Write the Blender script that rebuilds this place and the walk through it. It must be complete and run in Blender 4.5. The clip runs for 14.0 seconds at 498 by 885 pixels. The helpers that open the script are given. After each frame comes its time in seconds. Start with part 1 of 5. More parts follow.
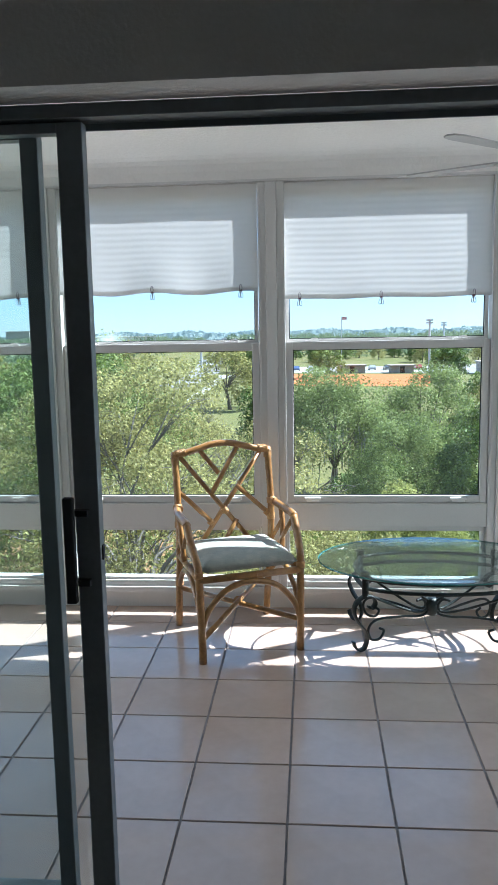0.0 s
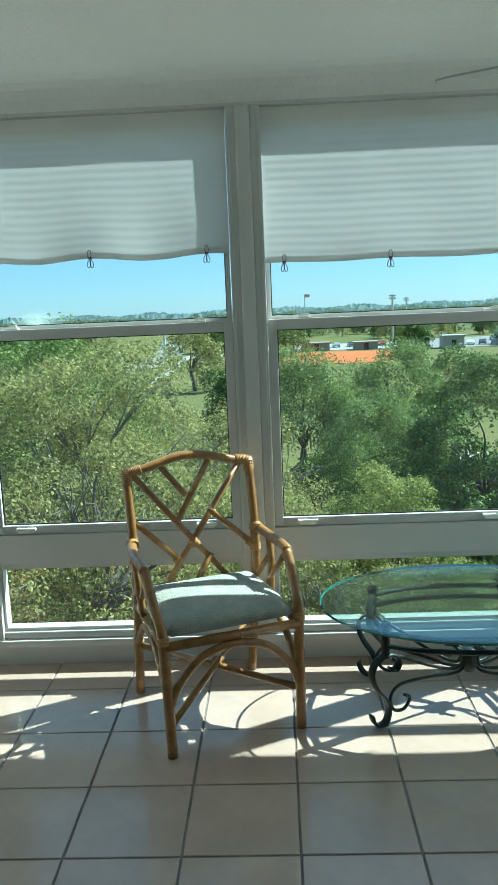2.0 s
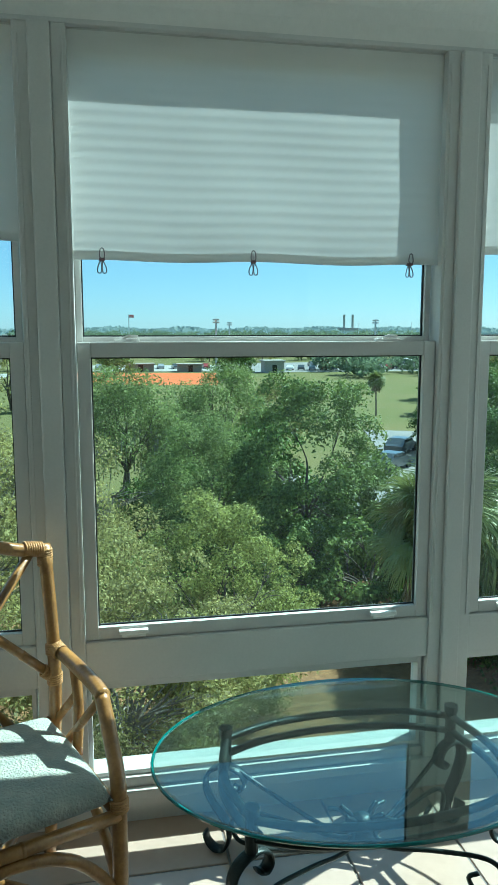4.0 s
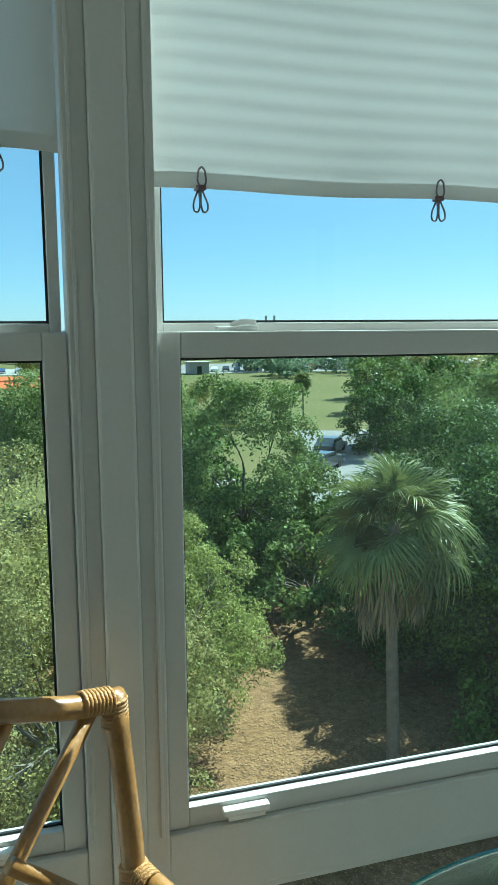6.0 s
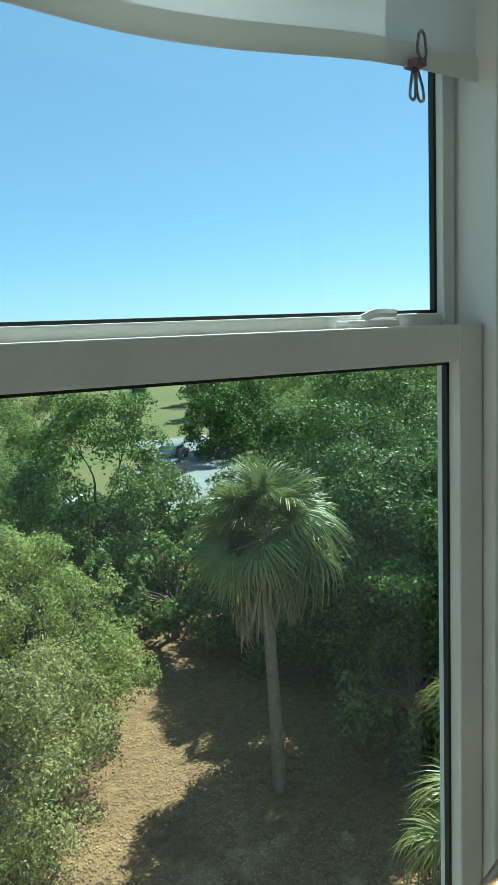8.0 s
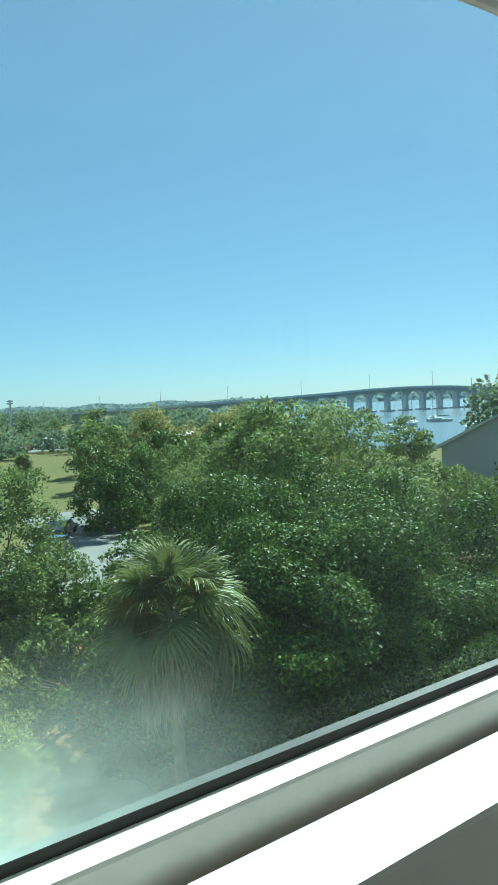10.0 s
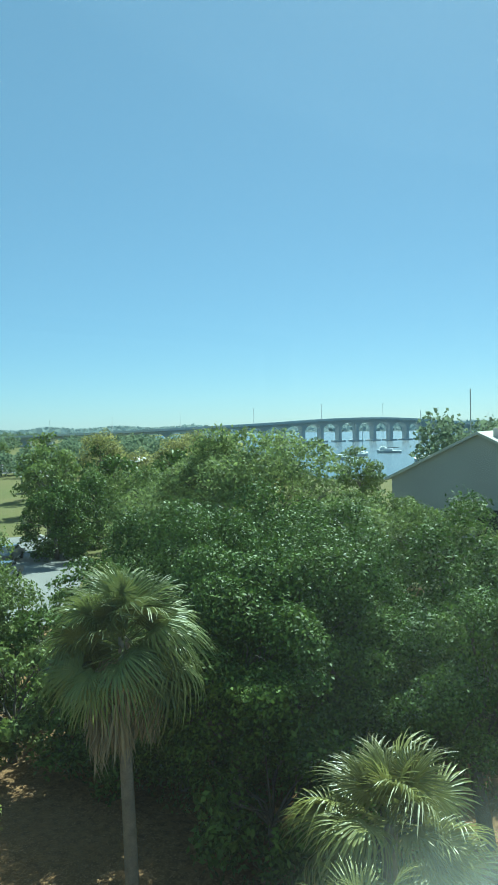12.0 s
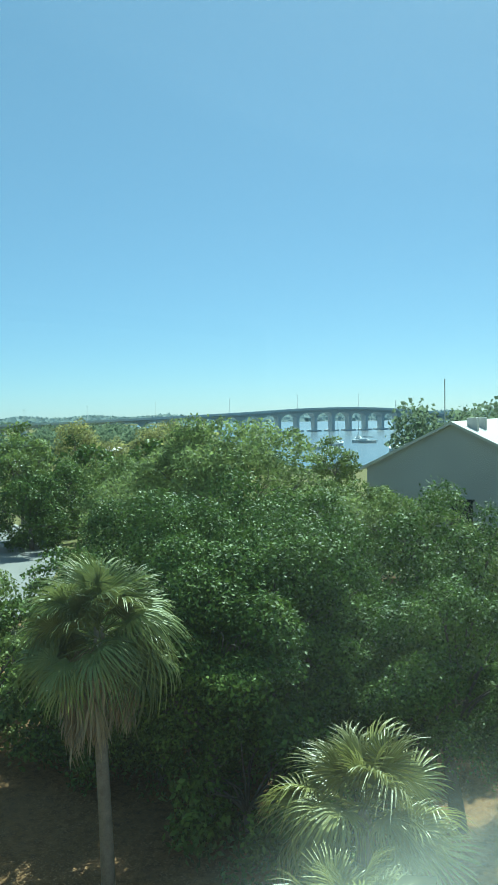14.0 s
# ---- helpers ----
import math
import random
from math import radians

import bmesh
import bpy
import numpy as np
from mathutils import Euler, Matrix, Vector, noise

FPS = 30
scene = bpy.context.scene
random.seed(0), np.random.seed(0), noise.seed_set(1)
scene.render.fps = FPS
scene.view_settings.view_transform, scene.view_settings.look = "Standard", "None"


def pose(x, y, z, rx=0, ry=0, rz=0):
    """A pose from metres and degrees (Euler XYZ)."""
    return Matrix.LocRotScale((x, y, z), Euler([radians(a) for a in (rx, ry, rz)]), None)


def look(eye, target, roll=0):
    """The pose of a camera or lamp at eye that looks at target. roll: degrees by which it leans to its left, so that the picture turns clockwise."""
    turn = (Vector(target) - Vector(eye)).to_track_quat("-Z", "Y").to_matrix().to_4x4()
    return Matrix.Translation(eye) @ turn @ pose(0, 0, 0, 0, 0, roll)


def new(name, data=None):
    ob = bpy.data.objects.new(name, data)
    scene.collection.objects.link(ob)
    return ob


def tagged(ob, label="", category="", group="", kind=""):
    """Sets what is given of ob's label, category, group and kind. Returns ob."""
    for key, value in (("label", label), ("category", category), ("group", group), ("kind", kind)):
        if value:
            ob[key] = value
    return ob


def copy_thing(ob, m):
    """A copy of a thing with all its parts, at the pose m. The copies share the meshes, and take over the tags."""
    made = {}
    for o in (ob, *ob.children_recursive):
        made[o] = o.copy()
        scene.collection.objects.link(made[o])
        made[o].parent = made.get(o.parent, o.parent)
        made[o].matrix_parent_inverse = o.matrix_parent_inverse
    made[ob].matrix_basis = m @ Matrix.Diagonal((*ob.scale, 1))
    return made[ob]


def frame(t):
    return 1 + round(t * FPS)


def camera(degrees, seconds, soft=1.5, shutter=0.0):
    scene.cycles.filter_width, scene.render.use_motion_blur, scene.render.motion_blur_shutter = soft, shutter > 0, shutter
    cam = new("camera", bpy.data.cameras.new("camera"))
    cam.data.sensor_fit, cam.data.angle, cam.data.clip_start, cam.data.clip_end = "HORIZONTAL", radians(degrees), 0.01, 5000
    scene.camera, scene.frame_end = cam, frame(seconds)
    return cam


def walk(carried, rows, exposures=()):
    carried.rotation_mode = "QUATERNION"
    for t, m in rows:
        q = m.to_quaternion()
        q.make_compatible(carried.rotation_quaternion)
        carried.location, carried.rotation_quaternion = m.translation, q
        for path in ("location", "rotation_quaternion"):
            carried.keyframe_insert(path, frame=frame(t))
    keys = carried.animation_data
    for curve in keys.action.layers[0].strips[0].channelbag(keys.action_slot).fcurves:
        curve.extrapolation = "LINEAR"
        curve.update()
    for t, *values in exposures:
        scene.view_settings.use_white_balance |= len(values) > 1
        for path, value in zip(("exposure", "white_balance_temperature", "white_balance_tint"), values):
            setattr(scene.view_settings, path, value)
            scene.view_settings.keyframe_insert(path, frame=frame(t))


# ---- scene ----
cam = camera(35.6, 14.0, soft=1.15)
PATH = [
    (0, (0.081, -3.202, 1.509), (-0.079, -1.228, 1.226), -1.0),
    (0.5, (0.056, -2.959, 1.49), (-0.145, -0.994, 1.179), -0.8),
    (1, (-0.008, -2.735, 1.502), (-0.136, -0.767, 1.171), -2.5),
    (1.5, (-0.033, -2.513, 1.496), (-0.121, -0.545, 1.15), -3.1),
    (2, (-0.024, -2.258, 1.492), (-0.099, -0.288, 1.156), -2.4),
    (2.5, (-0.019, -2.049, 1.497), (-0.018, -0.077, 1.164), -1.8),
    (3, (-0.041, -1.811, 1.499), (0.074, 0.16, 1.178), -1.2),
    (3.5, (-0.018, -1.611, 1.485), (0.236, 0.348, 1.174), -0.4),
    (3.7, (0.01, -1.487, 1.492), (0.331, 0.465, 1.198), -0.0),
    (5.8, (-0.207, -0.411, 1.45), (0.304, 1.5, 1.152), -0.4),
    (6, (-0.264, -0.336, 1.455), (0.302, 1.56, 1.166), -0.4),
    (6.5, (-0.497, -0.209, 1.464), (0.194, 1.641, 1.15), -3.0),
    (7, (-0.67, -0.095, 1.466), (0.126, 1.707, 1.121), -3.5),
    (7.5, (-0.75, 0.12, 1.457), (0.096, 1.905, 1.144), -2.5),
    (8, (-0.861, 0.235, 1.452), (0.099, 1.967, 1.172), -2.4),
    (8.5, (-1.003, 0.354, 1.479), (0.128, 1.977, 1.183), -1.9),
    (9, (-1.046, 0.498, 1.541), (0.157, 2.074, 1.272), -2.0),
    (9.2, (-1.026, 0.553, 1.558), (0.173, 2.137, 1.323), -2.2),
    (11.3, (-1.121, 0.838, 1.612), (0.162, 2.373, 1.593), -0.9),
    (11.5, (-1.122, 0.838, 1.613), (0.175, 2.360, 1.590), -1.0),
    (12, (-1.123, 0.838, 1.614), (0.194, 2.343, 1.570), -1.0),
    (12.5, (-1.123, 0.838, 1.617), (0.211, 2.328, 1.552), -0.7),
    (13, (-1.123, 0.838, 1.617), (0.226, 2.313, 1.554), -0.5),
    (13.5, (-1.124, 0.838, 1.617), (0.236, 2.304, 1.556), -0.7),
    (14, (-1.127, 0.826, 1.616), (0.235, 2.289, 1.544), -0.9),
]
EXPOSURES = [(0, 1.82, 5350, 8), (0.5, 1.78, 5350, 0), (1.0, 1.63, 5320, -6), (2.0, 1.26, 5150, -18), (3.0, 1.14, 4980, -22), (6.0, 1.2, 5200, -20), (8.0, 1.18, 5350, -16), (9.0, 1.0, 5400, -18), (11.5, 0.95, 5450, -18), (14.0, 1.0, 5450, -18)]
walk(cam, [(t, look(eye, target, roll)) for t, eye, target, roll in PATH], EXPOSURES)

# ---- world, sun, exposure ----
SUN_DIR = Vector((0.82, 0.430, 1.0)).normalized()
world = bpy.data.worlds.new("World")
scene.world = world
world.use_nodes = True
wn = world.node_tree
sky = wn.nodes.new("ShaderNodeTexSky")
sky.sky_type = "NISHITA"
sky.sun_disc = False
sky.sun_elevation = math.asin(SUN_DIR.z)
sky.sun_rotation = math.atan2(SUN_DIR.x, SUN_DIR.y)
sky.air_density, sky.dust_density, sky.ozone_density = 0.7, 0.25, 2.5
bg = wn.nodes["Background"]
bg.inputs["Strength"].default_value = 0.085
haze = wn.nodes.new("ShaderNodeMix")
haze.data_type = "RGBA"
haze.inputs["Factor"].default_value = 0.6
haze.inputs["B"].default_value = (1.75, 2.6, 3.5, 1)
wn.links.new(sky.outputs["Color"], haze.inputs["A"])
wn.links.new(haze.outputs["Result"], bg.inputs["Color"])
sun_data = bpy.data.lights.new("sun", "SUN")
sun_data.energy, sun_data.angle, sun_data.color = 5.0, radians(0.53), (1.0, 0.95, 0.86)
sun_ob = new("sun", sun_data)
sun_ob.matrix_world = look(SUN_DIR * 80, (0, 0, 0))

# area lamps added in the two unseen end windows, extra sky light for the room
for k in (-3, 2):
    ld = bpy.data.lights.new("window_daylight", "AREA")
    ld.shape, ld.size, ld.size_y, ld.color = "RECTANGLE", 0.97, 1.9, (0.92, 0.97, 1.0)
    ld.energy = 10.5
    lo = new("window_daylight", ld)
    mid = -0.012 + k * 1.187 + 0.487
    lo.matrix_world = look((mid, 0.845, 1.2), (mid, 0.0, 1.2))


# ---- materials ----
def material(name, base, rough=0.6, metal=0.0, vary=0.12, scale=6.0, bump=0.0, bump_scale=60.0, spec=0.5,
             second=None, per_object=0.0, per_island=0.0, transmit=0.0, sheen=0.0, coat=0.0):
    """A surface with a large stain pattern, a fine grain and relief."""
    m = bpy.data.materials.new(name)
    m.use_nodes = True
    nt = m.node_tree
    n, l = nt.nodes, nt.links
    b = n["Principled BSDF"]
    b.inputs["Roughness"].default_value = rough
    b.inputs["Metallic"].default_value = metal
    b.inputs["Specular IOR Level"].default_value = spec
    b.inputs["Coat Weight"].default_value = coat
    b.inputs["Sheen Weight"].default_value = sheen
    tc = n.new("ShaderNodeTexCoord")
    big = n.new("ShaderNodeTexNoise")
    big.inputs["Scale"].default_value, big.inputs["Detail"].default_value = scale, 5.0
    l.new(tc.outputs["Object"], big.inputs["Vector"])
    small = n.new("ShaderNodeTexNoise")
    small.inputs["Scale"].default_value, small.inputs["Detail"].default_value = bump_scale, 4.0
    l.new(tc.outputs["Object"], small.inputs["Vector"])
    mix = n.new("ShaderNodeMix")
    mix.data_type = "RGBA"
    other = second or tuple(c * (1 - 2 * vary) for c in base)
    mix.inputs["A"].default_value = (*base, 1)
    mix.inputs["B"].default_value = (*other, 1)
    ramp = n.new("ShaderNodeMapRange")
    ramp.inputs["From Min"].default_value, ramp.inputs["From Max"].default_value = 0.35, 0.68
    add = n.new("ShaderNodeMath")
    add.operation = "MULTIPLY_ADD"
    add.inputs[1].default_value = 0.35
    l.new(small.outputs["Fac"], add.inputs[0])
    sc = n.new("ShaderNodeMath")
    sc.operation = "MULTIPLY"
    sc.inputs[1].default_value = 0.65
    l.new(big.outputs["Fac"], sc.inputs[0])
    l.new(sc.outputs[0], add.inputs[2])
    l.new(add.outputs[0], ramp.inputs["Value"])
    l.new(ramp.outputs[0], mix.inputs["Factor"])
    colour = mix.outputs["Result"]
    if per_object or per_island:
        hsv = n.new("ShaderNodeHueSaturation")
        mr = n.new("ShaderNodeMapRange")
        amount = per_object or per_island
        mr.inputs["To Min"].default_value, mr.inputs["To Max"].default_value = 1 - amount, 1 + amount
        if per_object:
            info = n.new("ShaderNodeObjectInfo")
            l.new(info.outputs["Random"], mr.inputs["Value"])
        else:
            info = n.new("ShaderNodeNewGeometry")
            l.new(info.outputs["Random Per Island"], mr.inputs["Value"])
        l.new(mr.outputs[0], hsv.inputs["Value"])
        l.new(colour, hsv.inputs["Color"])
        colour = hsv.outputs["Color"]
    l.new(colour, b.inputs["Base Color"])
    if bump:
        bp = n.new("ShaderNodeBump")
        bp.inputs["Strength"].default_value, bp.inputs["Distance"].default_value = bump, 0.01
        l.new(small.outputs["Fac"], bp.inputs["Height"])
        l.new(bp.outputs["Normal"], b.inputs["Normal"])
    if transmit:
        tr = n.new("ShaderNodeBsdfTranslucent")
        l.new(colour, tr.inputs["Color"])
        ms = n.new("ShaderNodeMixShader")
        ms.inputs["Fac"].default_value = transmit
        l.new(b.outputs[0], ms.inputs[1])
        l.new(tr.outputs[0], ms.inputs[2])
        l.new(ms.outputs[0], n["Material Output"].inputs["Surface"])
    return m


def glass_material(name, tint, gloss=1.0, rough=0.0, ior=1.5, dirt=0.0):
    """Thin pane: clear, tinted, with a mirror gloss that grows at grazing angles and a little dust."""
    m = bpy.data.materials.new(name)
    m.use_nodes = True
    nt = m.node_tree
    n, l = nt.nodes, nt.links
    n.remove(n["Principled BSDF"])
    tr = n.new("ShaderNodeBsdfTransparent")
    tr.inputs["Color"].default_value = (*tint, 1)
    gl = n.new("ShaderNodeBsdfGlossy")
    gl.inputs["Roughness"].default_value = rough
    lw = n.new("ShaderNodeLayerWeight")
    lw.inputs["Blend"].default_value = 0.5
    pw = n.new("ShaderNodeMath")
    pw.operation = "POWER"
    pw.inputs[1].default_value = 5.0
    l.new(lw.outputs["Facing"], pw.inputs[0])
    fr = n.new("ShaderNodeMath")
    fr.operation = "MULTIPLY_ADD"
    r0 = ((ior - 1) / (ior + 1)) ** 2
    fr.inputs[1].default_value, fr.inputs[2].default_value = 1 - r0, r0
    l.new(pw.outputs[0], fr.inputs[0])
    ms = n.new("ShaderNodeMixShader")
    mu = n.new("ShaderNodeMath")
    mu.operation = "MULTIPLY"
    mu.inputs[1].default_value = gloss
    l.new(fr.outputs[0], mu.inputs[0])
    l.new(mu.outputs[0], ms.inputs["Fac"])
    l.new(tr.outputs[0], ms.inputs[1])
    l.new(gl.outputs[0], ms.inputs[2])
    out = ms.outputs[0]
    if dirt:
        di = n.new("ShaderNodeBsdfTranslucent")
        di.inputs["Color"].default_value = (0.7, 0.72, 0.7, 1)
        nz = n.new("ShaderNodeTexNoise")
        nz.inputs["Scale"].default_value, nz.inputs["Detail"].default_value = 7.0, 6.0
        mr = n.new("ShaderNodeMapRange")
        mr.inputs["From Min"].default_value, mr.inputs["From Max"].default_value = 0.4, 0.8
        mr.inputs["To Min"].default_value, mr.inputs["To Max"].default_value = dirt * 0.4, dirt
        m2 = n.new("ShaderNodeMixShader")
        l.new(nz.outputs["Fac"], mr.inputs["Value"])
        l.new(mr.outputs[0], m2.inputs["Fac"])
        l.new(out, m2.inputs[1])
        l.new(di.outputs[0], m2.inputs[2])
        out = m2.outputs[0]
    l.new(out, n["Material Output"].inputs["Surface"])
    return m


def veil_material():
    """A painted pale-green reflection on the glass, thickest in the middle and fading to nothing at its rim."""
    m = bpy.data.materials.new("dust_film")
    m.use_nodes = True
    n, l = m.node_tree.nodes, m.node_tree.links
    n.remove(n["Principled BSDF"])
    clear, scatter, mix = n.new("ShaderNodeBsdfTransparent"), n.new("ShaderNodeBsdfTranslucent"), n.new("ShaderNodeMixShader")
    scatter.inputs["Color"].default_value = (0.78, 0.90, 0.80, 1)
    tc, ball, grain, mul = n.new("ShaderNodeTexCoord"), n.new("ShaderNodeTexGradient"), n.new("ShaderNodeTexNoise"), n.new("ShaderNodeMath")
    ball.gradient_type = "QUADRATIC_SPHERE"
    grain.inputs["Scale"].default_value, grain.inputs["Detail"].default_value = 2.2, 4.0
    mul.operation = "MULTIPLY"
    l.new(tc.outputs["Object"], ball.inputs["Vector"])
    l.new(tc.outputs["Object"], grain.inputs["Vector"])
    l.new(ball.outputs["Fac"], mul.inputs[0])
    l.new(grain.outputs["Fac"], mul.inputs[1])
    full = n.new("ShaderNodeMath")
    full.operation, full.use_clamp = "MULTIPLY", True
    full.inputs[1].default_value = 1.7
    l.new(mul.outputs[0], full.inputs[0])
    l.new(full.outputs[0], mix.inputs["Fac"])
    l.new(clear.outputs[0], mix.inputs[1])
    l.new(scatter.outputs[0], mix.inputs[2])
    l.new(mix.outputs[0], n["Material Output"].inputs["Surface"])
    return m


M_VEIL = veil_material()
M_WHITE = material("white_aluminium", (0.64, 0.63, 0.605), 0.38, vary=0.05, scale=2.5, bump=0.04, bump_scale=140)
M_CEIL = material("ceiling_paint", (0.80, 0.78, 0.74), 0.9, vary=0.04, scale=1.2, bump=0.35, bump_scale=55)
M_WALL = material("wall_paint", (0.76, 0.73, 0.68), 0.85, vary=0.05, scale=1.5, bump=0.2, bump_scale=90)
M_TILE = material("pink_beige_ceramic", (0.48, 0.365, 0.295), 0.24, spec=0.8, vary=0.07, scale=5.0, bump=0.05, bump_scale=26, per_object=0.05, coat=0.45)
M_GROUT = material("grey_grout", (0.24, 0.21, 0.20), 0.9, vary=0.2, scale=14, bump=0.3)
M_CARPET = material("beige_carpet", (0.36, 0.31, 0.26), 1.0, vary=0.15, scale=5, bump=0.5, bump_scale=220)
M_BRONZE = material("dark_bronze_aluminium", (0.21, 0.235, 0.245), 0.45, metal=0.1, vary=0.15, scale=5, bump=0.04)
M_BLACK = material("black_gasket", (0.015, 0.017, 0.017), 0.6, vary=0.2)
M_PANE = glass_material("window_glass", (0.945, 0.975, 0.965), 0.28, dirt=0.011)
M_DOORGLASS = glass_material("door_glass", (0.94, 0.965, 0.955), 0.6, dirt=0.006)
M_TABLEGLASS = glass_material("table_glass", (0.80, 0.90, 0.88), 1.0, ior=2.4)
M_GLASSEDGE = material("green_glass_edge", (0.03, 0.16, 0.14), 0.1, vary=0.1, spec=0.8)
M_RATTAN = material("honey_rattan", (0.38, 0.20, 0.058), 0.33, second=(0.20, 0.095, 0.026), scale=22, bump=0.12, bump_scale=120, coat=0.35)
M_WRAP = material("rattan_wrapping", (0.46, 0.26, 0.085), 0.45, second=(0.36, 0.18, 0.06), scale=40, bump=0.4, bump_scale=200)
M_IRON = material("dark_green_iron", (0.022, 0.032, 0.031), 0.42, metal=0.5, vary=0.25, scale=18, bump=0.2, bump_scale=90)
M_CLIP = material("steel_clip", (0.26, 0.24, 0.26), 0.35, metal=0.8, vary=0.2, scale=50)
M_CLIPRED = material("red_clip_grip", (0.17, 0.10, 0.12), 0.45, vary=0.1)
M_HANDLE = material("white_plastic", (0.82, 0.81, 0.78), 0.35, vary=0.03)
M_BLADE = material("white_fan_blade", (0.48, 0.47, 0.45), 0.5, vary=0.05)


# ---- mesh helpers ----
def mesh_from(name, bm, mat, smooth=False):
    me = bpy.data.meshes.new(name)
    bmesh.ops.recalc_face_normals(bm, faces=bm.faces[:])
    if smooth:
        for f in bm.faces:
            f.smooth = True
    bm.to_mesh(me)
    bm.free()
    me.materials.append(mat)
    return me


def part(name, bm, mat, parent=None, label="", smooth=False):
    ob = new(name, mesh_from(name, bm, mat, smooth))
    if parent is not None:
        ob.parent = parent
    if label:
        tagged(ob, label)
    return ob


def thing(name, label, category, group="", kind="", at=None):
    ob = new(name)
    ob.empty_display_size = 0.1
    tagged(ob, label, category, group, kind)
    if at is not None:
        ob.matrix_basis = at
    return ob


def box(bm, x0, x1, y0, y1, z0, z1, bevel=0.0):
    made = bmesh.ops.create_cube(bm, size=1.0, matrix=Matrix.LocRotScale(
        ((x0 + x1) / 2, (y0 + y1) / 2, (z0 + z1) / 2), None, (x1 - x0, y1 - y0, z1 - z0)))
    if bevel:
        edges = list({e for v in made["verts"] for e in v.link_edges})
        bmesh.ops.bevel(bm, geom=edges, offset=bevel, segments=2, affect="EDGES", profile=0.6)
    return bm


def boxes(*rows, bevel=0.0):
    bm = bmesh.new()
    for r in rows:
        box(bm, *r, bevel=bevel)
    return bm


def ring(bm, x0, x1, z0, z1, w, y0, y1, bevel=0.0025, top=None, bottom=None):
    """A rectangular frame of four members round the opening x0..x1, z0..z1."""
    top, bottom = top or w, bottom or w
    box(bm, x0 - w, x0, y0, y1, z0 - bottom, z1 + top, bevel)
    box(bm, x1, x1 + w, y0, y1, z0 - bottom, z1 + top, bevel)
    box(bm, x0, x1, y0 + 0.0015, y1 - 0.0015, z1, z1 + top, bevel)
    box(bm, x0, x1, y0 + 0.0015, y1 - 0.0015, z0 - bottom, z0, bevel)


def smooth_path(pts, steps=5):
    """Catmull-Rom through the points."""
    p = [Vector(q) for q in pts]
    if len(p) < 3:
        return p
    p = [2 * p[0] - p[1]] + p + [2 * p[-1] - p[-2]]
    out = []
    for i in range(1, len(p) - 2):
        a, b, c, d = p[i - 1:i + 3]
        for k in range(steps):
            t = k / steps
            out.append(0.5 * ((2 * b) + (c - a) * t + (2 * a - 5 * b + 4 * c - d) * t * t + (3 * b - a - 3 * c + d) * t ** 3))
    out.append(p[-2])
    return out


def tube(bm, pts, r0, r1=None, sides=8, flat=1.0, up=(0, 0, 1), steps=5, curve=True):
    """Sweeps a round (or flattened) bar along a path, with closed ends."""
    path = smooth_path(pts, steps) if curve else [Vector(q) for q in pts]
    r1 = r0 if r1 is None else r1
    rings, side = [], None
    for i, q in enumerate(path):
        t = (path[min(i + 1, len(path) - 1)] - path[max(i - 1, 0)]).normalized()
        ref = Vector(up) if side is None else None
        if ref is not None:
            s = t.cross(ref)
            if s.length < 0.05:
                s = t.cross(Vector((1, 0, 0)))
        else:
            s = side - t * side.dot(t)
        side = s.normalized()
        v = side.cross(t)
        r = r0 + (r1 - r0) * i / max(len(path) - 1, 1)
        rings.append([bm.verts.new(q + side * (r * math.cos(a)) + v * (r * flat * math.sin(a)))
                      for a in (2 * math.pi * k / sides for k in range(sides))])
    for a, b in zip(rings, rings[1:]):
        for k in range(sides):
            bm.faces.new((a[k], a[(k + 1) % sides], b[(k + 1) % sides], b[k]))
    bm.faces.new(rings[0][::-1])
    bm.faces.new(rings[-1])
    return bm


def tubes(*rows, **kw):
    bm = bmesh.new()
    for pts, r in rows:
        tube(bm, pts, r, **kw)
    return bm


# ---- sunroom shell ----
PITCH, GW = 1.187, 0.974
WIN0 = -0.012
X0, X1 = WIN0 - 3 * PITCH - 0.16, WIN0 + 3 * PITCH - 0.055
CEIL, YW, YD = 2.37, 0.885, -1.62


def setting(name, bm, mat, label, category):
    return tagged(part(name, bm, mat), label, category, kind="structure")


grout = setting("floor", boxes((X0, X1, -1.40, 0.925, -0.10, -0.004)), M_GROUT, "pink-beige square ceramic tile floor with grey joints", "floor")
setting("floor_slab", boxes((X0 - 0.3, X1 + 0.3, -7.0, 1.05, -0.35, -0.102)), M_WALL, "concrete slab under the rooms", "slab")
setting("floor_inner", boxes((-3.4, 3.4, -6.6, -1.40, -0.10, 0.002)), M_CARPET, "dim beige carpet in the inner room", "floor")
setting("ceiling", boxes((X0 - 0.2, X1 + 0.2, -1.50, 1.0, CEIL, CEIL + 0.2)), M_CEIL, "off-white textured sunroom ceiling", "ceiling")
setting("ceiling_inner", boxes((-3.6, 3.6, -6.8, -1.50, 2.44, 2.60)), M_CEIL, "dim off-white ceiling of the inner room", "ceiling")
setting("wall_west", boxes((X0 - 0.15, X0, -1.50, 1.06, -0.10, CEIL)), M_WALL, "off-white painted end wall", "wall")
setting("wall_east", boxes((X1, X1 + 0.15, -1.50, 1.06, -0.10, CEIL)), M_WALL, "off-white painted end wall", "wall")
DX0, DX1 = -2.3, 1.25
dw = boxes((-3.6, DX0, YD, -1.501, -0.10, 2.44), (DX1, 3.6, YD, -1.501, -0.10, 2.44), (DX0, DX1, YD, -1.501, 1.998, 2.44))
